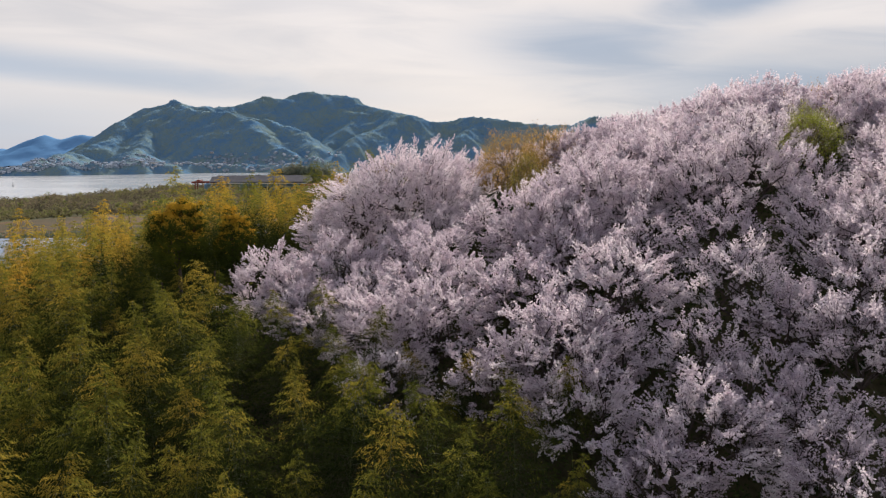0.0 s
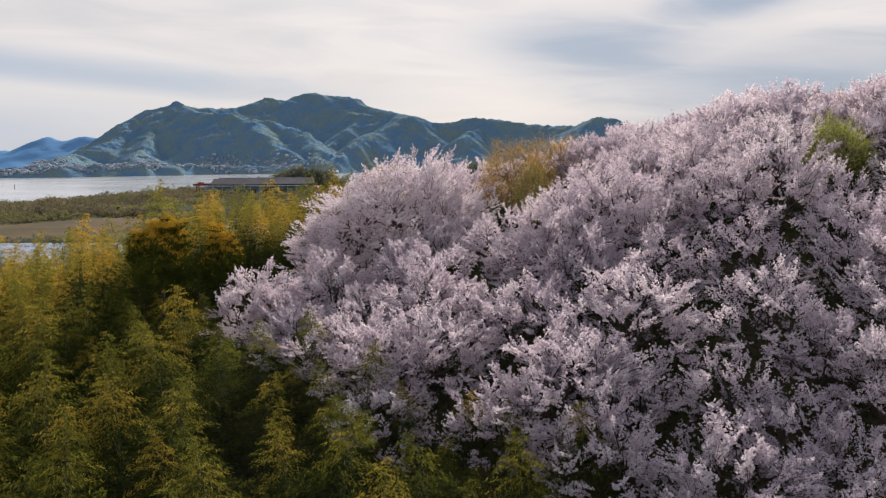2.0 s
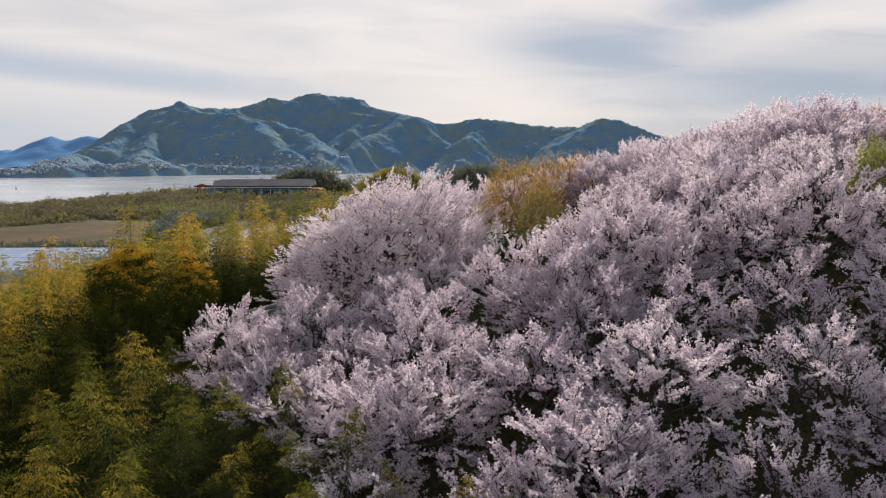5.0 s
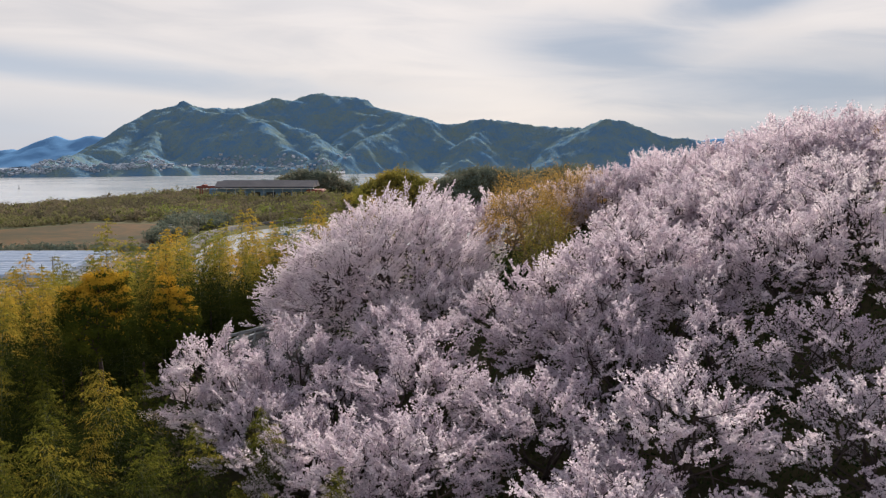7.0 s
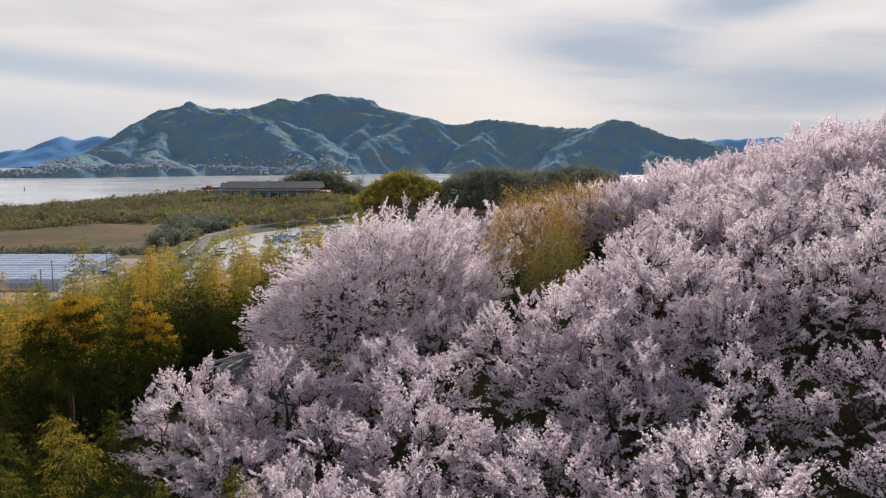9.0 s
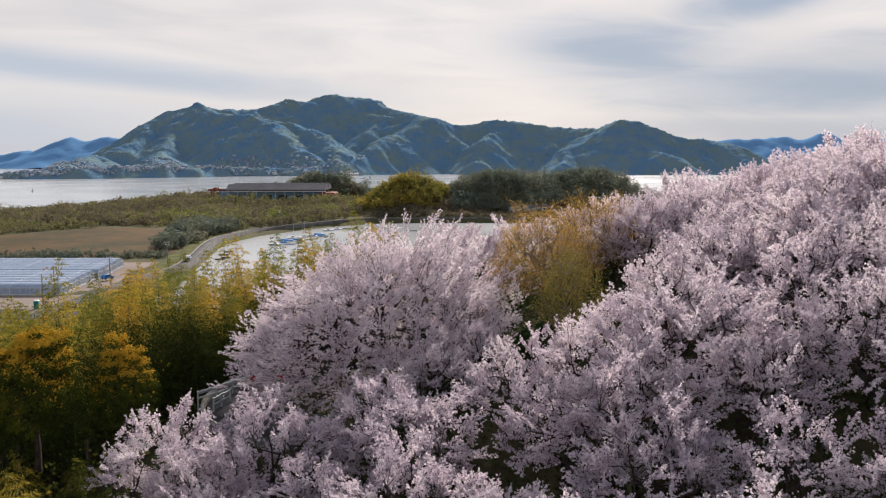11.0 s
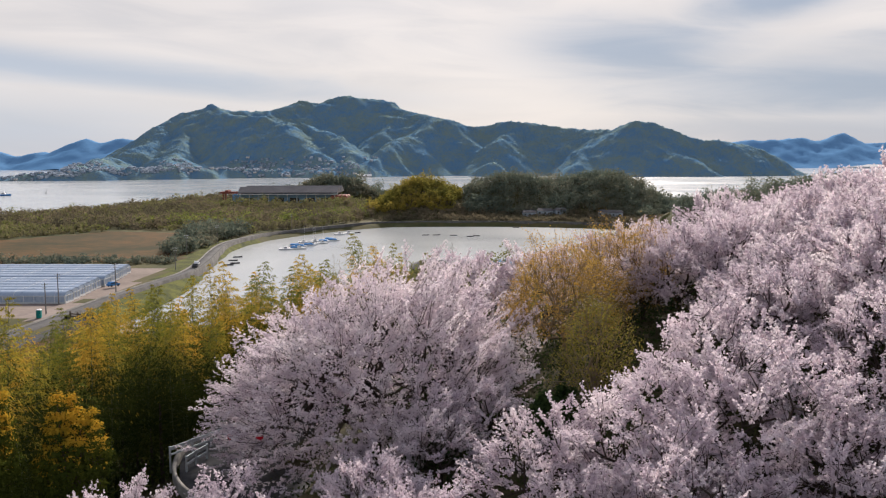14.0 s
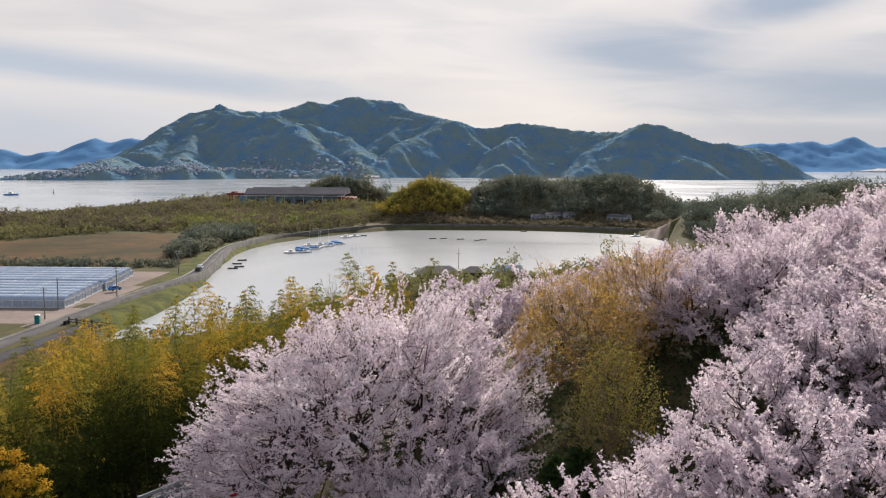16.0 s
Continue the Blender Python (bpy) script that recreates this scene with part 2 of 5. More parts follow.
def water_material():
    m = bpy.data.materials.new("sky_paled_sea_water")
    m.use_nodes = True
    n = Nodes(m.node_tree)
    place = n.put("ShaderNodeTexCoord").outputs["Object"]
    ripple, drift = n.noise(place, 0.9, 4.0, 0.6), n.noise(place, 0.008, 3.0, 0.5, 0.8)
    bsdf = n.put("ShaderNodeBsdfPrincipled")
    # The pale base colour stands in for part of the sky's reflection.
    n.link(n.mix(drift, (0.36, 0.395, 0.41), (0.47, 0.485, 0.48)), bsdf.inputs["Base Color"])
    n.fill(bsdf.inputs["Roughness"], n.math("MULTIPLY_ADD", drift, 0.14, 0.09))
    bsdf.inputs["IOR"].default_value = 1.33
    relief = n.put("ShaderNodeBump")
    relief.inputs["Distance"].default_value = 0.06
    relief.inputs["Strength"].default_value = 0.8
    n.link(ripple, relief.inputs["Height"])
    n.link(relief.outputs[0], bsdf.inputs["Normal"])
    n.link(bsdf.outputs[0], n.put("ShaderNodeOutputMaterial").inputs[0])
    return m


WATER = water_material()


# ---- mesh helpers ----
def mesh_of(name, verts, faces, mat, smooth=False):
    """A mesh from arrays of vertices and of equal-sided faces."""
    verts, faces = np.asarray(verts, np.float32), np.asarray(faces, np.int32)
    me = bpy.data.meshes.new(name)
    count, sides = faces.shape
    me.vertices.add(len(verts))
    me.vertices.foreach_set("co", verts.ravel())
    me.loops.add(count * sides)
    me.loops.foreach_set("vertex_index", faces.ravel())
    me.polygons.add(count)
    me.polygons.foreach_set("loop_start", np.arange(0, count * sides, sides, dtype=np.int32))
    if smooth:
        me.polygons.foreach_set("use_smooth", np.ones(count, bool))
    me.update(calc_edges=True)
    me.materials.append(mat)
    return me


def part(name, data, parent=None, label="", mat=None):
    """Links a mesh or a bmesh as one object under a thing or a part."""
    if isinstance(data, bmesh.types.BMesh):
        me = bpy.data.meshes.new(name)
        data.to_mesh(me)
        data.free()
        data = me
        data.materials.append(mat)
    ob = new(name, data)
    ob.parent = parent
    return tagged(ob, label)


def boxes(*specs):
    """A bmesh of slightly bevelled boxes: centre, size, turn about z in degrees."""
    bm = bmesh.new()
    for centre, size, *turn in specs:
        m = Matrix.Translation(centre) @ Matrix.Rotation(radians(turn[0] if turn else 0), 4, "Z") @ Matrix.Diagonal((*size, 1))
        made = bmesh.ops.create_cube(bm, size=1.0, matrix=m)["verts"]
        edges = list({e for v in made for e in v.link_edges})
        bmesh.ops.bevel(bm, geom=edges, offset=min(size) * 0.08, segments=1, affect="EDGES")
    return bm


def prism(outline, depth, m=Matrix()):
    """A bmesh of an outline in x and z, drawn out along y by depth, about its middle."""
    bm = bmesh.new()
    a = [bm.verts.new(m @ Vector((x, -depth / 2, z))) for x, z in outline]
    b = [bm.verts.new(m @ Vector((x, depth / 2, z))) for x, z in outline]
    bm.faces.new(a)
    bm.faces.new(b[::-1])
    for i in range(len(a)):
        j = (i + 1) % len(a)
        bm.faces.new((a[j], a[i], b[i], b[j]))
    bmesh.ops.recalc_face_normals(bm, faces=bm.faces)
    return bm


def tubes(segments, sides=5):
    """Vertices and faces of tapered tubes: rows of start, end, start radius, end radius."""
    p, q, r, s = (np.array(c, float) for c in zip(*segments))
    axis = q - p
    axis /= np.linalg.norm(axis, axis=1)[:, None] + 1e-9
    side = np.cross(axis, np.where(np.abs(axis[:, 2:]) < 0.9, (0, 0, 1), (1, 0, 0)))
    side /= np.linalg.norm(side, axis=1)[:, None] + 1e-9
    other = np.cross(axis, side)
    turn = np.linspace(0, 2 * np.pi, sides, endpoint=False)
    ring = side[:, None] * np.cos(turn)[None, :, None] + other[:, None] * np.sin(turn)[None, :, None]
    verts = np.concatenate([p[:, None] + ring * r[:, None, None], q[:, None] + ring * s[:, None, None]], 1).reshape(-1, 3)
    i = np.arange(sides)
    face = np.stack([i, (i + 1) % sides, (i + 1) % sides + sides, i + sides], 1)
    return verts, (face[None] + (np.arange(len(p)) * 2 * sides)[:, None, None]).reshape(-1, 4)


def unit(v):
    return v / (np.linalg.norm(v, axis=-1, keepdims=True) + 1e-9)


def leaves(rng, centre, along, length, width, droop=0.0):
    """Small pointed leaves at the centres, along the given ways."""
    a = unit(along)
    b = unit(np.cross(a, rng.normal(size=a.shape)))
    length, width = np.broadcast_to(length, len(a))[:, None], np.broadcast_to(width, len(a))[:, None]
    tip = centre + a * length * 0.6 - np.array((0, 0, 1)) * droop * length
    verts = np.stack([centre - a * length * 0.4 + b * width / 2, tip, centre - a * length * 0.4 - b * width / 2], 1)
    return verts.reshape(-1, 3), np.arange(len(a) * 3).reshape(-1, 3)


def tree_thing(name, label, category, group=""):
    return tagged(new(name), label, category, group)


# ---- the lie of the land ----
def ease(a, b, x):
    t = np.clip((x - a) / (b - a), 0, 1)
    return t * t * (3 - 2 * t)


def hump(x, y, cx, cy, rx, ry, high):
    return high * np.exp(-(((x - cx) / rx) ** 2 + ((y - cy) / ry) ** 2))


def waves(x, y, size, seed=0.0):
    """Gentle unevenness from a few crossed waves."""
    a, b = x / size + seed, y / size - seed * 1.7
    return (np.sin(a * 1.3 + np.sin(b * 1.1)) + np.sin(b * 1.7 + 1.3 * np.sin(a * 0.9 + 2)) + 0.5 * np.sin(a * 3.1 + b * 2.3)) / 2.5


def inside(x, y, ring):
    """Signed distance to a closed ring, positive inside."""
    ring = np.array(ring, float)
    far, within = np.full(np.shape(x), 1e9), np.zeros(np.shape(x), bool)
    for (ax, ay), (bx, by) in zip(ring, np.roll(ring, -1, 0)):
        dx, dy = bx - ax, by - ay
        t = np.clip(((x - ax) * dx + (y - ay) * dy) / (dx * dx + dy * dy), 0, 1)
        far = np.minimum(far, np.hypot(x - ax - t * dx, y - ay - t * dy))
        cross = ((ay > y) != (by > y)) & (x < dx * (y - ay) / np.where(dy == 0, 1e-9, dy) + ax)
        within ^= cross
    return np.where(within, far, -far)


LAGOON = [(-91, 246), (-90, 277), (-91, 303), (-95, 338), (-99.8, 360), (-106, 400), (-110.5, 436), (-110.2, 462), (-105, 493), (-91, 525), (-71, 558), (-51, 581), (-10, 586.5),
          (38, 584), (73, 573), (98, 557), (112, 520), (100, 470), (70, 400), (22, 345), (-24, 332), (-36, 300), (-50, 262), (-72, 238), (-86, 232)]
COAST = [(-420, 300), (-352, 580), (-340, 646), (-322, 691), (-303, 751), (-281, 874), (-262, 985), (-150, 1010), (-60, 935), (40, 900), (120, 800),
         (165, 690), (210, 620), (330, 560), (700, 480), (1500, 300), (1500, -400), (-1500, -400), (-1500, 60), (-700, 150)]


def hill_height(x, y):
    u, v = np.clip(x, -38, 48) / 30, (np.clip(y, 18, 112) - 60) / 30
    h = 28.1 + 9.8 * u + 6.3 * v - 1.35 * u * u + 1.65 * u * v - 5.1 * v * v - 0.13 * v**3 - 1.1 * u**3 - 1.45 * u * v * v
    away = np.hypot(np.maximum(np.maximum(-38 - x, 0) * 1.2, np.maximum(x - 48, 0) * 0.35), np.maximum(np.maximum(y - 112, 0) * 1.1, np.maximum(18 - y, 0) * 0.6))
    lot = 1 - ease(3.0, 7.0, np.hypot((x + 9.5) / 1.2, (y - 74) / 1.3))
    h = h - 0.25 * np.maximum(h - 35, 0) - 0.013 * np.maximum(np.clip(y, 18, 112) - 91, 0) ** 2 - 0.013 * np.maximum(np.clip(y, 18, 91) - 76, 0) ** 2 * (1 - ease(4, 14, x))
    h = h * (1 - lot) + 26.6 * lot
    return h * (1 - ease(0, 75, away))


def land_height(x, y):
    x, y = np.asarray(x, float), np.asarray(y, float)
    shore = np.minimum(inside(x, y, COAST), -inside(x, y, LAGOON))
    flat = -2.0 + 4.4 * ease(-3.5, 3.5, shore) + 0.25 * waves(x, y, 30)
    rise = hump(x, y, -33, 650, 29, 30, 23) + hump(x, y, 25, 668, 30, 30, 18) + hump(x, y, 102, 655, 36, 36, 25) + hump(x, y, 55, 680, 50, 30, 12)
    rise = rise + hump(x, y, 178, 480, 34, 55, 20) + hump(x, y, 136, 512, 24, 40, 12) + hump(x, y, 245, 470, 55, 65, 25) + hump(x, y, -128, 850, 38, 26, 20) + hump(x, y, 118, 525, 16, 20, 5)
    return flat + np.where(shore > 0, rise, rise * 0.3) + np.maximum(hill_height(x, y) - 2.4, 0) + 0.25 * waves(x, y, 7, 1.0) * ease(4, 12, hill_height(x, y))


def ground_at(x, y):
    return float(land_height(np.array([x]), np.array([y]))[0])


def sheet(name, xs, ys, height, mat, smooth=True):
    gx, gy = np.meshgrid(xs, ys)
    verts = np.stack([gx, gy, height(gx, gy)], -1).reshape(-1, 3)
    i = np.arange(len(ys) - 1)[:, None] * len(xs) + np.arange(len(xs) - 1)[None]
    faces = np.stack([i, i + 1, i + 1 + len(xs), i + len(xs)], -1).reshape(-1, 4)
    return mesh_of(name, verts, faces, mat, smooth)


def steps(*runs):
    """Coordinates in runs of start, end and spacing."""
    out = []
    for a, b, d in runs:
        out += list(np.arange(a, b, d))
    return np.array(out + [runs[-1][1]])


FIELD = [(-330, 330), (-186, 369), (-116, 374), (-126, 440), (-156, 514), (-206, 524), (-232, 470), (-330, 440)]
YARD = [(-240, 215), (-104, 215), (-101, 300), (-104, 345), (-116, 352), (-240, 352)]
ground_mesh = sheet("ground", steps((-1500, -420, 90), (-420, -240, 12), (-240, 240, 4), (240, 420, 12), (420, 1500, 90)),
                    steps((-400, -40, 40), (-40, 140, 4), (140, 640, 4), (640, 1060, 7)), land_height, GRASS)
ground = tagged(new("ground", ground_mesh), "uneven hill and grassy coastal lowland ground", "ground", kind="structure")
ground_mesh.materials.append(SOIL)
ground_mesh.materials.append(DRY)
ground_mesh.materials.append(SAND)
ground_mesh.materials.append(ALGAE)
mid = np.zeros(len(ground_mesh.polygons) * 3, np.float32)
ground_mesh.polygons.foreach_get("center", mid)
mx, my, mz = mid.reshape(-1, 3).T
kind_of = np.where((mz > 7) & (my < 250), 1, 0)
kind_of = np.where(inside(mx, my, FIELD) > 0, 2, kind_of)
kind_of = np.where(inside(mx, my, YARD) > 0, 3, kind_of)
kind_of = np.where(inside(mx, my, [(-106, 262), (-100, 300), (-103, 338), (-113, 346), (-113, 330), (-107, 300), (-111, 276)]) > 0, 0, kind_of)
kind_of = np.where(inside(mx, my, [(-128, 215), (-109, 215), (-108, 244), (-116, 250), (-126, 240)]) > 0, 0, kind_of)
kind_of = np.where((inside(mx, my, LAGOON) > -13) & (mx < -84) & (my > 246) & (my < 480), 4, kind_of)
kind_of = np.where(inside(mx, my, [(-103, 190), (-80, 190), (-78, 234), (-101, 246)]) > 0, 2, kind_of)
kind_of = np.where(inside(mx, my, [(92, 545), (118, 553), (122, 535), (108, 526)]) > 0, 3, kind_of)
ground_mesh.polygons.foreach_set("material_index", kind_of.astype(np.int32))

sea_mesh = mesh_of("sea", [(-4200, -3000, 0), (4200, -3000, 0), (4200, 4800, 0), (-4200, 4800, 0)], [(0, 1, 2, 3)], WATER)
tagged(new("sea", sea_mesh), "calm pale sea and lagoon water reflecting clouds", "water", kind="structure")


# ---- far mountains ----
def with_spurs(ridges, rng, every=95.0):
    """The ridge lines, with smaller spurs that run down from them to both sides."""
    out = list(ridges)
    for line in ridges:
        for (ax, ay, az), (bx, by, bz) in zip(line, line[1:]):
            long = math.hypot(bx - ax, by - ay)
            for k in range(max(1, int(long / every))):
                t = (k + rng.uniform(0.2, 0.8)) / max(1, int(long / every))
                x, y, z = ax + t * (bx - ax), ay + t * (by - ay), az + t * (bz - az)
                if z < 45:
                    continue
                for side in (1, -1):
                    nx, ny = -(by - ay) / long * side, (bx - ax) / long * side
                    lean = rng.uniform(-0.5, 0.5)
                    nx, ny = nx + lean * (bx - ax) / long, ny + lean * (by - ay) / long
                    run = z * rng.uniform(0.9, 1.5)
                    out.append([(x, y, z - 8), (x + nx * run * 0.5, y + ny * run * 0.5, z * 0.61), (x + nx * run, y + ny * run, z * 0.26)])
    return out


def ridged(xs, ys, ridges, fall, rough, crowns=0.0):
    """Height of a massif: the highest of ridge lines with rounded crests that fall off to both sides, gullied by waves and rough with tree crowns."""
    rng = np.random.default_rng(12)

    def height(x, y):
        total, soft = np.zeros(x.shape), 3.5
        wx, wy = x + 15 * waves(x, y, 50, 0.4) + 6 * waves(x, y, 21, 1.4), y + 15 * waves(x, y, 50, 3.0) + 6 * waves(x, y, 21, 5.0)
        for line in ridges:
            for (ax, ay, az), (bx, by, bz) in zip(line, line[1:]):
                dx, dy = bx - ax, by - ay
                t = np.clip(((wx - ax) * dx + (wy - ay) * dy) / (dx * dx + dy * dy), 0, 1)
                d = np.hypot(wx - ax - t * dx, wy - ay - t * dy)
                d = np.sqrt(d * d + 14.0**2) - 14.0
                total += np.exp((az + t * (bz - az) - fall * d * (1 - 0.16 * np.minimum(d / 300, 1.5))) / soft)
        h = np.maximum(soft * np.log(total + 1e-30), -60.0)
        up = ease(-20, 60, h)
        return h + rough * (waves(x, y, 45, 1.0) + 0.7 * waves(x, y, 19, 2.0) + 0.45 * waves(x, y, 8, 5.0)) * up + crowns * rng.normal(size=x.shape) * up
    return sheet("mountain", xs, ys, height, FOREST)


MASSIF = [
    [(-1010, 2180, 8), (-940, 2240, 32), (-880, 2330, 68), (-873, 2500, 132), (-840, 2590, 178), (-755, 2605, 199), (-697, 2690, 188), (-620, 2750, 190), (-536, 2800, 228), (-478, 2800, 214), (-430, 2800, 232), (-369, 2800, 238), (-300, 2790, 226), (-250, 2760, 218), (-190, 2700, 190), (-130, 2600, 168), (-71, 2500, 152)],
    [(-71, 2500, 152), (20, 2500, 130), (60, 2500, 134), (115, 2490, 144), (250, 2440, 128), (364, 2400, 117), (434, 2310, 135), (480, 2300, 128), (576, 2260, 92), (650, 2250, 80), (700, 2245, 74), (755, 2220, 48), (800, 2200, 16)],
    [(-755, 2605, 199), (-690, 2520, 172), (-569, 2450, 157), (-491, 2380, 135), (-438, 2300, 98), (-380, 2210, 56), (-330, 2120, 18)],
    [(-569, 2450, 157), (-443, 2450, 135), (-349, 2350, 100), (-300, 2220, 56), (-270, 2120, 18)],
    [(-369, 2800, 238), (-260, 2690, 178), (-203, 2600, 162), (-243, 2500, 112), (-280, 2420, 76)],
    [(-71, 2500, 152), (-157, 2400, 109), (-219, 2260, 62), (-250, 2140, 22)],
    [(-755, 2605, 199), (-790, 2450, 120), (-760, 2300, 70), (-740, 2150, 24)],
    [(115, 2490, 144), (90, 2350, 90), (60, 2200, 34)],
    [(434, 2310, 135), (464, 2250, 99), (531, 2130, 42), (560, 2080, 12)],
    [(364, 2400, 117), (300, 2250, 62), (260, 2140, 22)],
    [(-1010, 1840, 4), (-930, 1845, 12), (-860, 1860, 22), (-760, 1880, 24), (-650, 1950, 24), (-540, 2060, 20), (-330, 2110, 16)],
    [(-860, 1860, 22), (-880, 2000, 30), (-900, 2200, 50)],
    [(-650, 1950, 24), (-700, 2080, 36), (-740, 2200, 60)],
]
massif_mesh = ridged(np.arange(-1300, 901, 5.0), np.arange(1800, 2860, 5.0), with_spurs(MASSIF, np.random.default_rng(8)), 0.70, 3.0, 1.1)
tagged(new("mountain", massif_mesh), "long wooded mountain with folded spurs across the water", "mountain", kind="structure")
LEFT_RANGE = [[(-2320, 4000, 84), (-2205, 4000, 87), (-2060, 4000, 60), (-1965, 4000, 80), (-1885, 4000, 70), (-1759, 4000, 137), (-1672, 4000, 120), (-1592, 4000, 140), (-1500, 4000, 128), (-1380, 4000, 90)]]
RIGHT_RANGE = [[(1080, 4000, 90), (1230, 4000, 120), (1355, 4000, 121), (1503, 4000, 134), (1554, 4000, 114), (1664, 4000, 150), (1777, 4000, 104), (1900, 4000, 120), (2100, 4000, 110)]]
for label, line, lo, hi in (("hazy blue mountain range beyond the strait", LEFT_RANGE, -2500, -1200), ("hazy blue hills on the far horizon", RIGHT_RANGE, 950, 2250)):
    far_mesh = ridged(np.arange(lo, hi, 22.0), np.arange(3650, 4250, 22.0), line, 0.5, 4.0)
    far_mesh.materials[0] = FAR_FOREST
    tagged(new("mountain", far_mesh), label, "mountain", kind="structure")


# ---- trees of the hill ----
def nearest(points, nodes, up=0.35):
    """For each point the node that it would branch from: near, and rather below it."""
    gap = points[:, None] - nodes[None]
    return np.argmin(np.linalg.norm(gap, axis=2) - up * gap[:, :, 2] + np.where(gap[:, :, 2] < -0.4, 2.0, 0), axis=1)


def spread(rng, count, low=-0.30):
    """Ways spread evenly over a dome, with a little disorder."""
    i = np.arange(count) + 0.5
    z = 1 - (1 - low) * i / count
    a = i * 2.399963 + rng.random() * 6.3
    flat = np.sqrt(1 - z * z)
    return unit(np.stack([flat * np.cos(a), flat * np.sin(a), z], 1) + rng.normal(size=(count, 3)) * 0.6 / math.sqrt(count))


def grow(rng, radius, height, density, fork=0.22, base=0.40, crease=0.24, gather=0.0):
    """A spreading tree: tubes of trunk, limbs and twigs, and the twigs as starts, tips and ways."""
    low = height * base
    count = int(density * radius * radius)
    way = spread(rng, count)
    lumps = spread(rng, max(9, count // 5 if gather else int(radius * 7)))
    swell = rng.uniform(1 - 0.7 * crease, 1 + 0.5 * crease, len(lumps))
    close = way @ lumps.T
    way = unit(way * (1 - gather) + lumps[np.argmax(close, axis=1)] * gather)
    close = way @ lumps.T
    far = np.arccos(np.clip(close.max(1), -1, 1)) * math.sqrt(len(lumps)) / 1.6
    bulge = swell[np.argmax(close, axis=1)] * (1.05 - crease * np.clip(far, 0, 1.2) ** 2)
    size = np.array((radius, radius, height - low))
    tips = way * (rng.uniform(0.80, 1.0, count) * bulge)[:, None] * size + np.array((0, 0, low))
    foot = np.array((0, 0, height * fork))
    limbs = spread(rng, 7, 0.1) * size * 0.45 + np.array((0, 0, low))
    boughs = spread(rng, max(24, count // 8)) * size * rng.uniform(0.52, 0.76, (max(24, count // 8), 1)) + np.array((0, 0, low))
    thick = 0.028 * radius + 0.08
    wood = [((0, 0, -0.5), (0.05, 0, height * fork * 0.5), thick * 1.3, thick), ((0.05, 0, height * fork * 0.5), foot, thick, thick * 0.85)]
    for p in limbs:
        bend = foot + (p - foot) * 0.5 + rng.normal(size=3) * 0.12 * radius + np.array((0, 0, -0.04 * radius))
        wood += [(foot, bend, thick * 0.6, thick * 0.45), (bend, p, thick * 0.45, thick * 0.28)]
    for p, k in zip(boughs, nearest(boughs, limbs)):
        bend = limbs[k] + (p - limbs[k]) * 0.55 + rng.normal(size=3) * 0.06 * radius
        wood += [(limbs[k], bend, thick * 0.25, thick * 0.17), (bend, p, thick * 0.17, thick * 0.08)]
    start = boughs[nearest(tips, boughs)]
    wood += [(a, b, 0.015, 0.006) for a, b in zip(start, tips)]
    return wood, start, tips, way


def fan(rng, root, go, length, tilt, sides=10):
    """Open, nearly flat fans of twigs: a main twig each and rising side twigs set apart along it. Gives starts and ends."""
    up = np.array((0, 0, 1.0)) + rng.normal(size=go.shape) * tilt
    side = unit(np.cross(go, up))
    rows = [(root, root + go * length[:, None])]
    for k in range(sides):
        f = 0.12 + 0.80 * k / sides + rng.uniform(-0.05, 0.05, len(root))
        hand = 1 if k % 2 else -1
        lean = rng.uniform(0.55, 1.05, len(root))[:, None]
        out = unit(go + side * hand * lean + rng.normal(size=go.shape) * 0.16 + np.array((0, 0, 0.10)))
        knot = root + go * (f * length)[:, None]
        rows.append((knot, knot + out * (length * (0.30 + 0.75 * (1 - f)) * rng.uniform(0.30, 0.62, len(root)))[:, None]))
    return np.concatenate([r[0] for r in rows]), np.concatenate([r[1] for r in rows])


def flakes(rng, spots, size):
    """Small three-cornered petals tufts, turned at random."""
    a = unit(rng.normal(size=spots.shape))
    b = unit(np.cross(a, rng.normal(size=spots.shape)))
    size = size[:, None]
    verts = np.stack([spots + a * size * 0.62, spots - a * size * 0.34 + b * size * 0.5, spots - a * size * 0.34 - b * size * 0.5], 1)
    return verts.reshape(-1, 3), np.arange(len(spots) * 3).reshape(-1, 3)


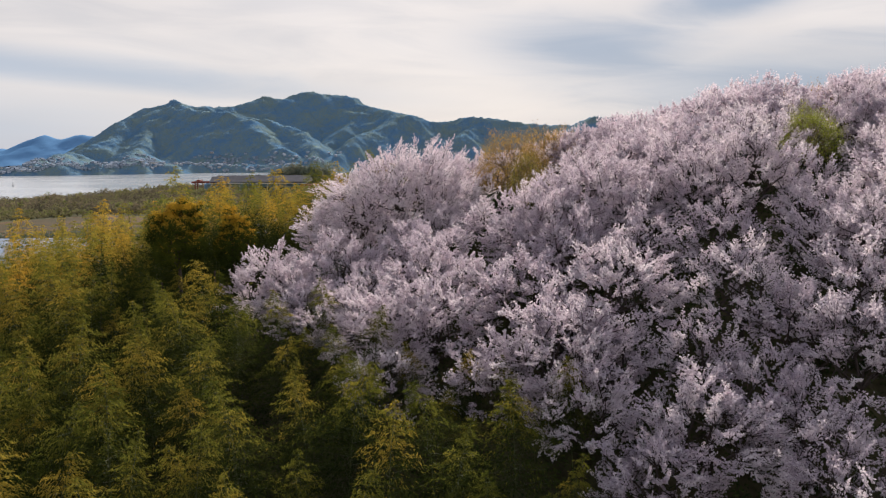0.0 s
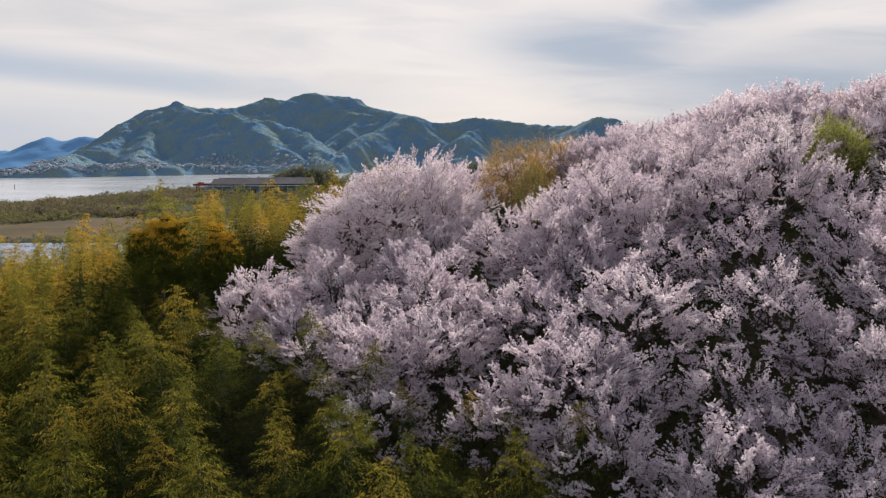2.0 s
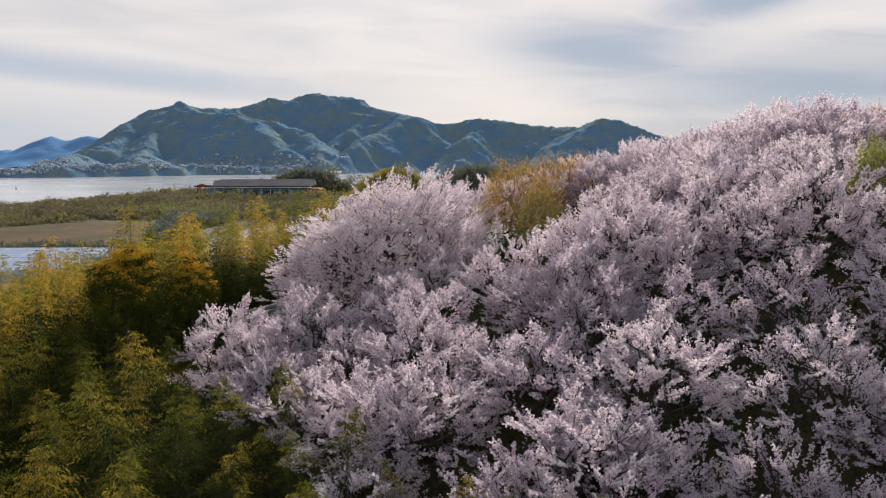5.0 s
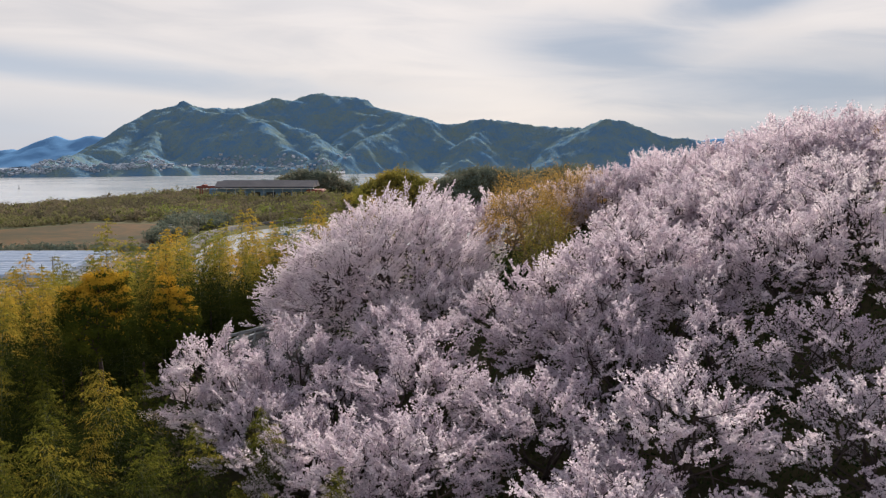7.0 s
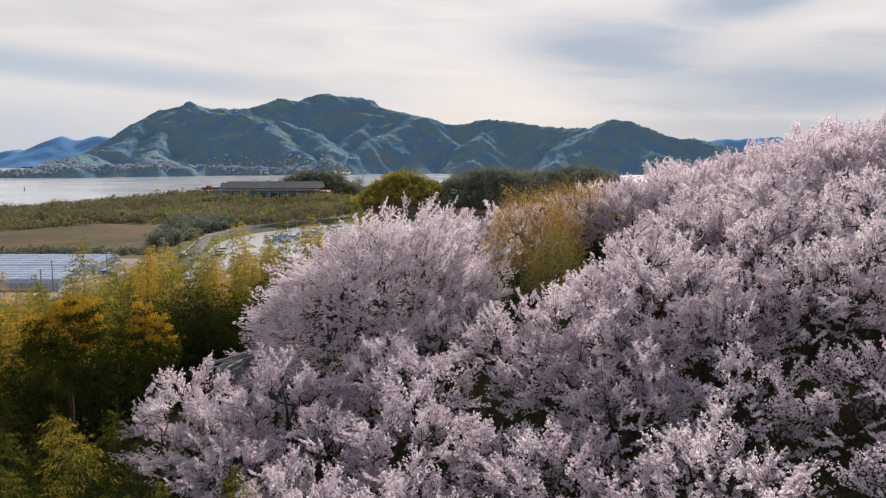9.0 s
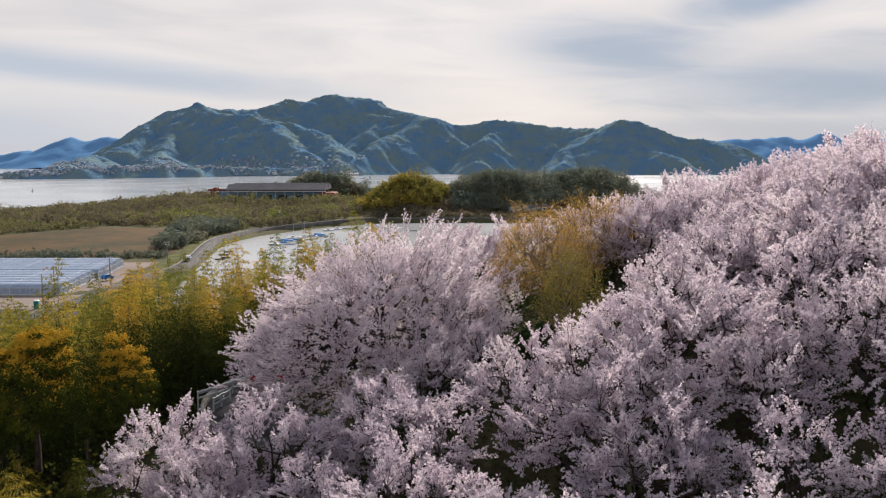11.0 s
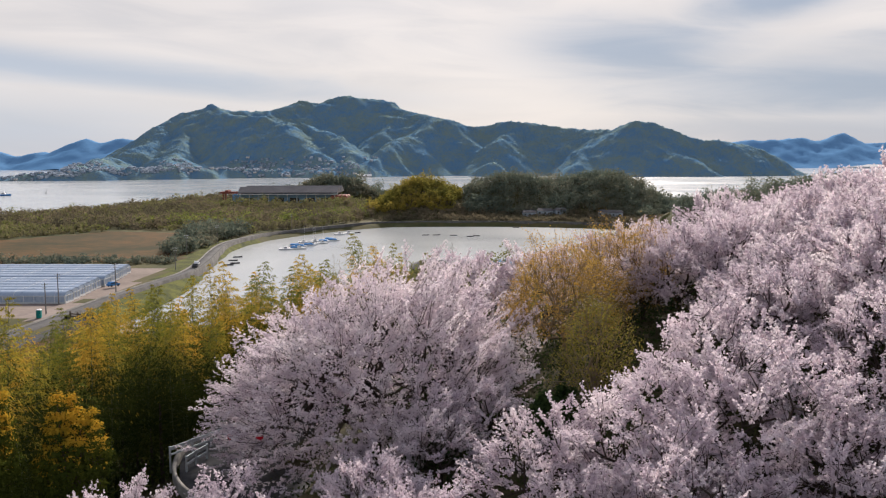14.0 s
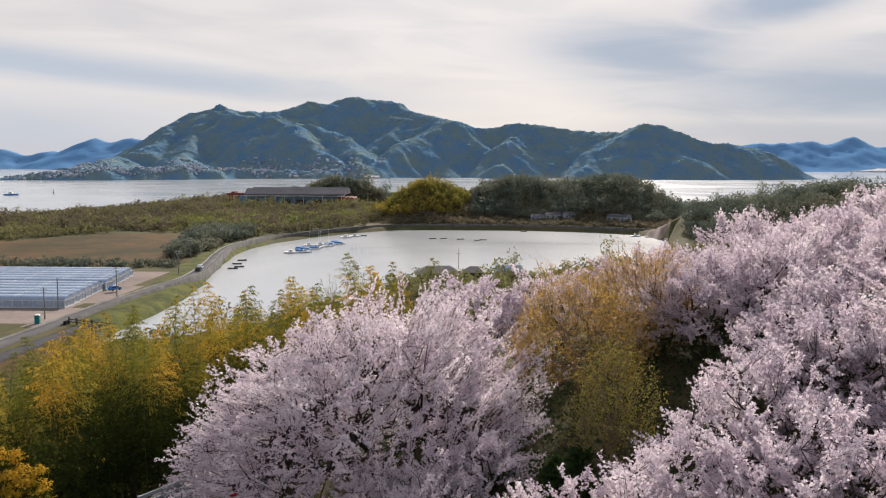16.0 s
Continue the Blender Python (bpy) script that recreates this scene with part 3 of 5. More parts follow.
def cherry_mesh(seed, radius, height, density=12, per_metre=15.0, base=0.38, fine=0.88, crease=0.30, reach=1.0, grain=2, slant=0.0, gather=0.45):
    """Open, rising sprays of blossom that overlap in layers all over a dome; the blossoms sit in tufts along the twigs."""
    rng = np.random.default_rng(seed)
    wood, start, tips, way = grow(rng, radius, height, density, base=base, crease=crease, gather=gather)
    count = len(tips)
    lift = -0.02 + 0.30 * rng.random(count) + 0.22 * np.clip(way[:, 2], 0, 1) ** 1.5
    flat = way * np.array((1, 1, 0.35))
    go = unit(flat * 0.75 + 0.30 * unit(tips - start) + np.array((0, 0, 1)) * lift[:, None] + rng.normal(size=way.shape) * np.array((0.34, 0.34, 0.12)))
    length = rng.uniform(0.8, 1.7, count) * reach
    a, b = fan(rng, tips - go * (length * 0.6)[:, None], go, length, 0.75, 8)
    inner = way * rng.uniform(0.45, 0.78, (count, 1)) * np.array((radius, radius, height * (1 - base))) + np.array((0, 0, height * base))
    turn = rng.permutation(count)[: count // 3]
    c, d = fan(rng, inner[turn], unit(go[turn] + rng.normal(size=(len(turn), 3)) * 0.5), length[turn] * 0.9, 0.5, 7)
    wood += [(p, q, 0.012, 0.004) for p, q in zip(a[:count], b[:count])]
    a, b = np.concatenate([a, c]), np.concatenate([b, d])
    long = np.linalg.norm(b - a, axis=1)
    share = rng.poisson(per_metre * long) + 1
    which = np.repeat(np.arange(len(a)), share)
    t = rng.random(len(which)) ** 0.7
    tuft = a[which] * (1 - t)[:, None] + b[which] * t[:, None] + rng.normal(size=(len(which), 3)) * 0.018
    tuft[:, 2] += 0.12 * long[which] * t * t
    big = (rng.uniform(0.75, 1.25, len(tuft)) * (1.12 - 0.35 * t)).repeat(grain)
    spots = tuft.repeat(grain, 0) + rng.normal(size=(len(tuft) * grain, 3)) * (0.027 * big * fine)[:, None]
    size = rng.uniform(0.075, 0.125, len(spots)) * fine * big
    (stem, stem_faces), (bloom, bloom_faces) = tubes(wood, 3), flakes(rng, spots, size)
    for place in (stem, bloom):
        place[:, 2] *= 1 + slant * place[:, 0] / radius
    return mesh_of("cherry_wood", stem, stem_faces, BARK), mesh_of("blossom", bloom, bloom_faces, BLOSSOM)


def cherry_tree(seed, radius, height, label, group, **more):
    wood, bloom = cherry_mesh(seed, radius, height, **more)
    tree = tree_thing("cherry_tree", label, "cherry tree", group)
    part("trunk", wood, tree, "dark cherry trunk and limbs")
    part("crown", bloom, tree)
    return tree


def stand(tree, x, y, turn=0.0, size=1.0, sink=0.15, tall=1.0):
    tree.matrix_basis = pose(x, y, ground_at(x, y) - sink, 0, 0, turn) @ Matrix.Diagonal((size, size, size * tall, 1))
    return tree


def scatter(rng, ring, gap):
    """Points strewn unevenly in a ring of corners, about gap apart."""
    ring = np.array(ring, float)
    lo, hi = ring.min(0), ring.max(0)
    rows = np.arange(lo[1], hi[1], gap * 0.93)
    cols = np.arange(lo[0], hi[0], gap * 1.07)
    x, y = np.meshgrid(cols, rows)
    x = x + (np.arange(len(rows)) % 2)[:, None] * gap * 0.53
    p = np.stack([x.ravel(), y.ravel()], 1)
    p = p + rng.uniform(-0.36, 0.36, p.shape) * gap
    p = p[inside(p[:, 0], p[:, 1], ring) > 0]
    return p[rng.permutation(len(p))]


GROVE = "cherry trees in bloom on the hillside"
PINK = "cherry tree in full pale pink bloom on the hillside"
old_cherry = cherry_tree(40, 8.3, 10.9, "broad old cherry tree in full bloom beside the lane", GROVE, base=0.33, density=21, per_metre=13.0, crease=0.16, reach=1.15, slant=0.22, gather=0.15)
old_cherry.matrix_basis = pose(-3.0, 73.2, 26.9) @ Matrix.Diagonal((1.08, 1, 1, 1))
for i, (x, y, radius, top) in enumerate(((2.4, 85.0, 3.6, 38.0), (7.0, 85.5, 3.8, 38.6), (11.5, 86.5, 3.6, 39.0))):
    tall = top - ground_at(x, y) - 0.5
    tree = cherry_tree(44 + i, radius, tall, "tall cherry tree in bloom behind the old one", GROVE, base=0.5, density=11, fine=1.3, per_metre=8.0)
    tree.matrix_basis = pose(x, y, ground_at(x, y), 0, 0, 40 * i)

SIZES = ((3.1, 5.6), (3.6, 6.2), (2.7, 5.4), (3.9, 6.6), (3.3, 6.0))
kinds = [cherry_tree(i, r, h, PINK, GROVE, density=12.5) for i, (r, h) in enumerate(SIZES)] + [cherry_tree(20 + i, r, h, PINK, GROVE, density=12, per_metre=9.0, fine=1.15) for i, (r, h) in enumerate(SIZES)]
kinds += [cherry_tree(60 + i, r, h, "loosely branched cherry tree with open layers of bloom", GROVE, density=10.5, per_metre=13.0) for i, (r, h) in enumerate(SIZES[:4])]
edge_trees = [(-11.6, 61.0, 3, 1.0), (-6.4, 59.2, 1, 1.0), (-8.0, 54.6, 0, 0.95), (-1.6, 60.0, 1, 0.85), (8.4, 58.6, 1, 1.0), (-2.4, 43.2, 2, 1.0), (3.2, 40.8, 2, 0.95), (10.3, 44.8, 3, 1.0),
              (0.2, 52.6, 1, 0.95), (5.6, 47.6, 0, 1.0), (11.8, 62.6, 4, 1.05), (13.4, 39.4, 12, 0.95), (16.8, 43.2, 11, 0.9), (13.0, 50.0, 10, 0.9), (20.5, 37.5, 13, 0.9), (17.5, 48.5, 11, 0.85), (2.8, 66.8, 2, 0.72), (-1.6, 66.6, 0, 0.66), (0.8, 64.6, 4, 0.72)]
CHERRY_RING = [(-13, 63), (-9, 57), (-6.5, 51), (-4.0, 46), (-1, 42), (6.0, 39), (9, 32), (20, 30), (30, 46), (44, 70), (58, 98), (17, 98), (10, 86), (10.5, 72), (9.5, 60), (4, 61), (-4, 63)]
rng = np.random.default_rng(5)
others = [p for p in scatter(rng, CHERRY_RING, 3.85) if min((p[0] - x) ** 2 + (p[1] - y) ** 2 for x, y, *_ in edge_trees) > 10 and (p[0] - 7.4) ** 2 + (p[1] - 67) ** 2 > 12
          and (p[0] - 27.6) ** 2 + (p[1] - 60.5) ** 2 > 8 and (p[0] - 33) ** 2 + (p[1] - 73) ** 2 > 14 and np.hypot(p[0] + 3.0, p[1] - 73.2) > 9.6 and np.hypot(p[0] - 7.3, p[1] - 75) > 4.6 and np.hypot(p[0] - 6.0, p[1] - 62.6) > 2.6 and not (p[0] > 13 and p[1] < 62 and rng.random() < 0.10)]
places = [(x, y, k, s) for x, y, k, s in edge_trees] + [(x, y, int(rng.integers(4)) + 10 if x > 12.5 and y < 64 else int(rng.integers(5)) + 5 * (y > 66), rng.uniform(0.81, 0.92) + 0.16 * (x > 21) + 0.05 * (x > 28) if x > 12 and y > 68 else rng.uniform(0.80, 1.04)) for x, y in others]
used = set()
for x, y, k, s in places:
    turn = rng.uniform(0, 360)
    tree = kinds[k] if k not in used else copy_thing(kinds[k], Matrix())
    used.add(k)
    stand(tree, x, y, turn, s)


# ---- bamboo ----
def bamboo_mesh(seed, height, spread, gold):
    """One nodding culm, hung with tiers of fine sprays of narrow leaves that shorten to a soft plume at the tip."""
    rng = np.random.default_rng(seed)
    t = np.linspace(0, 1, 14)
    nod = rng.uniform(0.4, 1.1) if gold else rng.uniform(0.5, 1.5)
    line = np.stack([nod * t**3.2, 0.25 * np.sin(t * 3), height * (t - 0.03 * t**5)], 1)
    culm = [(line[i], line[i + 1], 0.05 * (1 - t[i]) + 0.006, 0.05 * (1 - t[i + 1]) + 0.006) for i in range(13)]
    spots, ways, level = [], [], []
    tiers = 34
    for i in range(tiers):
        f = 0.26 + 0.73 * i / (tiers - 1)
        root = np.array([np.interp(f, t, line[:, k]) for k in range(3)])
        reach = spread * min(1.0, ((1 - f) / 0.55) ** 0.8) * rng.uniform(0.75, 1.1) + 0.12
        a0 = rng.uniform(0, 6.3)
        for side in range(4 if f < 0.9 else 3):
            a = a0 + side * 1.57 + rng.uniform(-0.5, 0.5)
            out = np.array((math.cos(a), math.sin(a), rng.uniform(0.35, 0.8)))
            long = reach * rng.uniform(0.6, 1.15)
            s = np.linspace(0.15, 1, 6)
            arc = root + out * (s * long)[:, None] + np.array((0, 0, -0.62 * long)) * (s**2.2)[:, None]
            culm.append((root, arc[3], 0.009, 0.004))
            n = int(3 + 23 * long)
            u = rng.random(n) ** 0.75
            mid = np.stack([np.interp(0.15 + 0.85 * u, s, arc[:, k]) for k in range(3)], 1)
            spots.append(mid + rng.normal(size=(n, 3)) * np.array((0.13, 0.13, 0.055)) * (0.35 + 0.5 * long))
            ways.append(unit(arc[-1] - arc[2])[None] + rng.normal(size=(n, 3)) * 0.40 + np.array((0, 0, -0.25)))
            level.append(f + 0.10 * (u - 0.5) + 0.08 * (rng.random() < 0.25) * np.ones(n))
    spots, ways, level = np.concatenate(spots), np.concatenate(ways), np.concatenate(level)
    # Upper leaves get the bright colour as if sunlit; lower ones stay dark.
    sunlit = level + rng.normal(size=len(level)) * 0.07 > (0.70 if gold else 0.72)
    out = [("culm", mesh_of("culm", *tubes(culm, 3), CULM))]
    for name, pick, mat in (("leaves", ~sunlit, BAMBOO_LEAF), ("young_leaves", sunlit, GOLD_BAMBOO if gold else BAMBOO_TIP)):
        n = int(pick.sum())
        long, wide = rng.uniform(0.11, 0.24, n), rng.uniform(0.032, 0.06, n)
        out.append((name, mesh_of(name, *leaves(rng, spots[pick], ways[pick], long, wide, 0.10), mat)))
    return out


NEAR_GROVE = [(-15, 24), (7, 24), (8, 29), (8.0, 38.5), (-0.5, 43), (-4.5, 46.5), (-7, 50.5), (-12.5, 54), (-14.5, 60), (-24, 61), (-34, 60), (-31, 45), (-22, 30)]
BACK_GROVE = [(-15, 83), (-17, 75), (-20.5, 69), (-24, 66), (-24, 60), (-34, 60), (-47, 86), (-50, 106), (-38, 112), (-20, 113), (-3, 108), (-3, 97), (-8, 86)]
for label, gold, ring, gap, low, high, sorts in (("feathery dark green bamboo nodding in the grove", False, NEAR_GROVE, 3.1, 0.50, 1.15, ((10.5, 3.1), (11.2, 2.7), (9.8, 3.4), (11.0, 2.6))),
                                                 ("golden green bamboo standing behind the lane", True, BACK_GROVE, 2.6, 0.65, 1.32, ((12.2, 2.5), (13.4, 2.1), (11.6, 2.8), (12.8, 2.2)))):
    bamboos, used = [], set()
    for i, (h, w) in enumerate(sorts):
        thing = tree_thing("bamboo", label, "bamboo", "bamboo grove below the cherry trees" if not gold else "bamboo row behind the cherry trees")
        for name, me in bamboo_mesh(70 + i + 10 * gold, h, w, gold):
            part(name, me, thing, "yellow upper leaves in a sunlit colour" if name == "young_leaves" else "")
        bamboos.append(thing)
    for x, y in scatter(rng, ring, gap):
        if min(math.hypot(x + 19.2, y - 63.4) - 2.6, math.hypot(x + 15.3, y - 64.6) - 2.0) < 0:
            continue
        k = int(rng.integers(len(bamboos)))
        thing = bamboos[k] if k not in used else copy_thing(bamboos[k], Matrix())
        used.add(k)
        tip = 36.0 + 0.28 * min(0.0, x + 18) + rng.uniform(-2.9, 0.6) + 1.2 * (x > -14) + 1.4 * (rng.random() < 0.12) if gold else 28.2 + 0.17 * (y - 38) + rng.uniform(-2.6, 0.9)
        if -24 < x < -11 and 54 < y < 65:
            tip = min(tip, 30.4 + rng.uniform(-1.5, 0.6))
        size = min(high, max(low, (tip - ground_at(x, y)) / sorts[k][0]))
        stand(thing, x, y, rng.uniform(0, 360), size)


# ---- other trees on the hill ----
def round_tree(name, seed, radius, height, label, category, leaf, top=None, count=260, leaf_size=0.22):
    """A broadleaf tree whose crown is made of many small bosses of leaves."""
    rng = np.random.default_rng(seed)
    wood, start, tips, way = grow(rng, radius * 0.86, height * 0.93, count / (radius * radius * 0.74), base=0.44)
    thing = tree_thing(name, label, category)
    part("trunk", mesh_of("trunk", *tubes(wood, 5), BARK), thing)
    per = 120
    puff = unit(rng.normal(size=(len(tips), per, 3)) + way[:, None] * 0.9) * rng.uniform(0.16, 0.55, (len(tips), per, 1)) * (radius / 2.6) ** 0.5
    spots = (tips[:, None] + puff)
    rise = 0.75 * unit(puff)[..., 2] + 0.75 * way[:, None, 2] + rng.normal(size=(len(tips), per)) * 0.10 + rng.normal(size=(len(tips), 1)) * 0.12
    # Upward sides of bosses turn gold: new leaves, plus sunlight put into colour.
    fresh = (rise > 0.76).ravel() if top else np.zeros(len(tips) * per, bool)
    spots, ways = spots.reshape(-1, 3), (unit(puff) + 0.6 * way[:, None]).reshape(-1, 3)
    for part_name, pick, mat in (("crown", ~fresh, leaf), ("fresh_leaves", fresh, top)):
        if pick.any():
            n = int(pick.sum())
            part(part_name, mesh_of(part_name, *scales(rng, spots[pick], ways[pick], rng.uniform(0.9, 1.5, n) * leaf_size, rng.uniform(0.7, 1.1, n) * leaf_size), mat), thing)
    return thing


def scales(rng, centre, outward, long, wide):
    """Small leaves that lie over one another on rounded bosses, their faces turned outward."""
    face = unit(unit(outward) + rng.normal(size=outward.shape) * 0.35)
    a = unit(np.cross(face, rng.normal(size=face.shape)))
    b = np.cross(face, a)
    long, wide = long[:, None], wide[:, None]
    verts = np.stack([centre - a * long * 0.4 + b * wide / 2, centre + a * long * 0.6, centre - a * long * 0.4 - b * wide / 2], 1)
    return verts.reshape(-1, 3), np.arange(len(centre) * 3).reshape(-1, 3)


def airy_tree(name, seed, radius, height, label, category, leaf, density, count=10):
    """A thin tree of bare twigs with sparse young leaves."""
    rng = np.random.default_rng(seed)
    wood, start, tips, way = grow(rng, radius, height, density)
    ends = tips + unit(way + np.array((0, 0, 0.9)) + rng.normal(size=way.shape) * 0.3) * rng.uniform(0.5, 1.1, (len(tips), 1))
    wood += [(a, b, 0.014, 0.005) for a, b in zip(tips, ends)]
    t = rng.random((len(tips), count))[..., None]
    spots = (tips[:, None] * (1 - t) + ends[:, None] * t + rng.normal(size=(len(tips), count, 3)) * 0.17).reshape(-1, 3)
    thing = tree_thing(name, label, category)
    part("trunk", mesh_of("trunk", *tubes(wood, 4), TWIG), thing)
    part("crown", mesh_of("crown", *leaves(rng, spots, rng.normal(size=spots.shape), rng.uniform(0.05, 0.12, len(spots)), rng.uniform(0.035, 0.075, len(spots))), leaf), thing)
    return thing


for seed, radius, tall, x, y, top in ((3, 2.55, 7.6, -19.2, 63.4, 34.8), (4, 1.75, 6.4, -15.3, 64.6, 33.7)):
    tree = round_tree("camphor_tree", seed, radius, tall, "round evergreen tree, young leaves golden as if sunlit, beside bamboo", "evergreen tree", EVERGREEN, FLUSH, int(38 * radius * radius), 0.10)
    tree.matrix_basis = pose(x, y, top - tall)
stand(airy_tree("deciduous_tree", 8, 3.5, 6.5, "wide thin tree with sparse yellow-brown young leaves", "deciduous tree", YOUNG, 32, 40), 7.2, 75.0)
stand(airy_tree("shrub_tree", 16, 1.6, 5.6, "yellow-green leafy tree below the brown one", "broadleaf tree", KNOLL, 70, 34), 7.7, 67.0)
stand(airy_tree("deciduous_tree", 9, 3.0, 6.6, "thin tree with yellowish young leaves among cherries", "deciduous tree", YOUNG, 34, 30), 11.2, 79.0)
stand(round_tree("evergreen_shrub", 15, 1.4, 4.0, "olive green bush below the yellow tree", "bush", UNDER, None, 110, 0.14), 5.6, 63.6)
stand(airy_tree("deciduous_tree", 10, 3.4, 5.4, "brownish thin-leaved tree among the hilltop cherries", "deciduous tree", YOUNG, 34, 22), 33.0, 73.0)
stand(airy_tree("shrub_tree", 11, 2.1, 5.4, "bright green leafy tree between cherry trees", "broadleaf tree", LIME, 60, 34), 27.6, 60.5)
stand(round_tree("cypress", 12, 1.1, 8.6, "dark narrow evergreen beside golden bamboo", "conifer", EVERGREEN, None, 110, 0.22), -6.0, 84.0)

for seed, x, y, top, wide in ((51, -9.6, 103.0, 34.6, 1.8), (52, -4.4, 106.5, 34.0, 1.6), (53, 1.5, 104.0, 32.6, 2.0)):
    slim = airy_tree("slim_tree", seed, wide, 9.0, "slim pale tree in thin new leaf behind bamboo", "deciduous tree", KNOLL, 60, 12)
    slim.matrix_basis = pose(x, y, top - 9.0)


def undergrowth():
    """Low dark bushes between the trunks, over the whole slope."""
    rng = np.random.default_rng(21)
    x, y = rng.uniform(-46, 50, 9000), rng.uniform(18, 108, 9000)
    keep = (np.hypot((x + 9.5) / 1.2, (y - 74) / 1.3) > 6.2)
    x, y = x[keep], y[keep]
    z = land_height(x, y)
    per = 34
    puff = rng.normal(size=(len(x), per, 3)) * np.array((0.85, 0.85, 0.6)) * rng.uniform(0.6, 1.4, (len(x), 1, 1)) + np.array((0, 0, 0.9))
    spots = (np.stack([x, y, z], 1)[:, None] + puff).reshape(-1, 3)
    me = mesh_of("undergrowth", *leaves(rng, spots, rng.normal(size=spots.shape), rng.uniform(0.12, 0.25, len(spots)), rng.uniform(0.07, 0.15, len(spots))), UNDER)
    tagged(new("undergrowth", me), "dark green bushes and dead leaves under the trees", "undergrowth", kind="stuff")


undergrowth()


# ---- woods of the lowland ----
def woods(name, label, seed, x, y, high, wide, mat, per=70, leaf=0.9):
    """A wood far off: each tree a leaning stem and an uneven crown of leaf clumps, all joined."""
    rng = np.random.default_rng(seed)
    z = land_height(x, y)
    patch = 1 + 0.35 * waves(x, y, 17, 2.0)
    high, wide = high * patch * np.exp(rng.normal(size=len(x)) * 0.30), wide * np.exp(rng.normal(size=len(x)) * 0.25)
    root = np.stack([x, y, z], 1)
    knots = unit(rng.normal(size=(len(x), 7, 3))) * np.array((0.55, 0.55, 0.38)) * rng.uniform(0.5, 1.1, (len(x), 7, 1))
    pick = rng.integers(7, size=(len(x), per))
    local = np.take_along_axis(knots, pick[..., None], 1) + unit(rng.normal(size=(len(x), per, 3))) * 0.34
    spots = root[:, None] + local * np.stack([wide, wide, high], 1)[:, None] * np.array((1, 1, 0.72)) + np.array((0, 0, 1)) * (high * 0.50)[:, None, None]
    spots = spots.reshape(-1, 3)
    size = leaf * np.repeat(wide / wide.mean(), per) * rng.uniform(0.6, 1.4, len(spots))
    a, fa = leaves(rng, spots, rng.normal(size=spots.shape), size, size * 0.7)
    stems = [(p - np.array((0, 0, 0.6)), p + np.array((0, 0, h * 0.6)), 0.16, 0.07) for p, h in zip(root, high)]
    b, fb = tubes(stems, 4)
    fb = np.concatenate([fb[:, :3], fb[:, [0, 2, 3]]])
    me = mesh_of(name, np.concatenate([a, b]), np.concatenate([fa, fb + len(a)]), mat)
    me.materials.append(BARK)
    me.polygons.foreach_set("material_index", np.r_[np.zeros(len(fa), np.int32), np.ones(len(fb), np.int32)])
    return tagged(new(name, me), label, "woodland", kind="stuff")


def strew(seed, ring, gap):
    p = scatter(np.random.default_rng(seed), ring, gap)
    return p[:, 0], p[:, 1]


SCRUB_RING = [(-345, 560), (-230, 520), (-205, 535), (-160, 528), (-122, 500), (-96, 545), (-62, 612), (-75, 690), (-150, 800), (-265, 960), (-278, 870), (-298, 750), (-318, 690), (-335, 645)]
woods("scrub_wood", "bare brown scrub wood on the coastal flat", 31, *strew(31, SCRUB_RING, 6.6), 5.0, 4.8, BARE, 70, 1.05)
woods("scrub_wood", "olive scrub trees on the coastal flat", 42, *strew(42, SCRUB_RING, 8.6), 4.6, 4.6, SCRUB, 60, 1.2)
woods("scrub_wood", "fresh green bushes on the coastal flat", 43, *strew(43, [(-215, 560), (-140, 535), (-90, 590), (-84, 660), (-190, 640)], 7.0), 4.2, 5.0, MEADOW, 60, 1.1)
woods("scrub_wood", "fresh green bushes before the knoll", 44, *strew(44, [(-120, 600), (-66, 618), (-70, 660), (-130, 690)], 7.5), 4.6, 5.0, MEADOW, 60, 1.1)
woods("scrub_wood", "brown scrub along the edge of the dry field", 32, *strew(32, [(-330, 445), (-232, 474), (-206, 528), (-230, 520), (-345, 560)], 5.0), 3.4, 4.0, SCRUB, 60, 1.1)
woods("scrub_wood", "taller scrub trees before the factory shed", 41, *strew(41, [(-215, 735), (-100, 700), (-78, 715), (-90, 748), (-215, 752)], 5.0), 8.2, 5.0, SCRUB, 90, 1.3)
woods("scrub_wood", "low dark bushes along the near field edge", 33, *strew(33, [(-330, 343), (-188, 362), (-116, 364), (-116, 376), (-190, 374), (-330, 354)], 3.2), 2.4, 3.0, WOOD, 60, 0.8)
woods("evergreen_hedge", "dark evergreen clump between field and road", 34, *strew(34, [(-119, 385), (-122, 420), (-122, 470), (-118, 505), (-135, 520), (-150, 505), (-138, 440), (-128, 390)], 3.8), 7.0, 4.6, WOOD, 110, 1.0)
woods("knoll_wood", "dome-shaped wood with golden green crowns", 35, *strew(35, [(-70, 630), (-50, 614), (-15, 614), (-2, 640), (-8, 680), (-40, 700), (-70, 680)], 3.3), 6.2, 3.6, KNOLL, 120, 0.85)
woods("hill_wood", "dark mixed wood on the low hill by the lagoon", 36, *strew(36, [(0, 620), (40, 624), (80, 614), (120, 594), (150, 640), (150, 700), (60, 730), (0, 710)], 4.2), 7.5, 5.4, WOOD, 150, 0.8)
woods("hill_wood", "dark evergreen wood on the headland", 37, *strew(37, [(112, 466), (114, 505), (126, 548), (165, 575), (310, 540), (310, 400), (185, 390), (140, 420)], 4.6), 7.5, 5.4, WOOD, 150, 0.8)
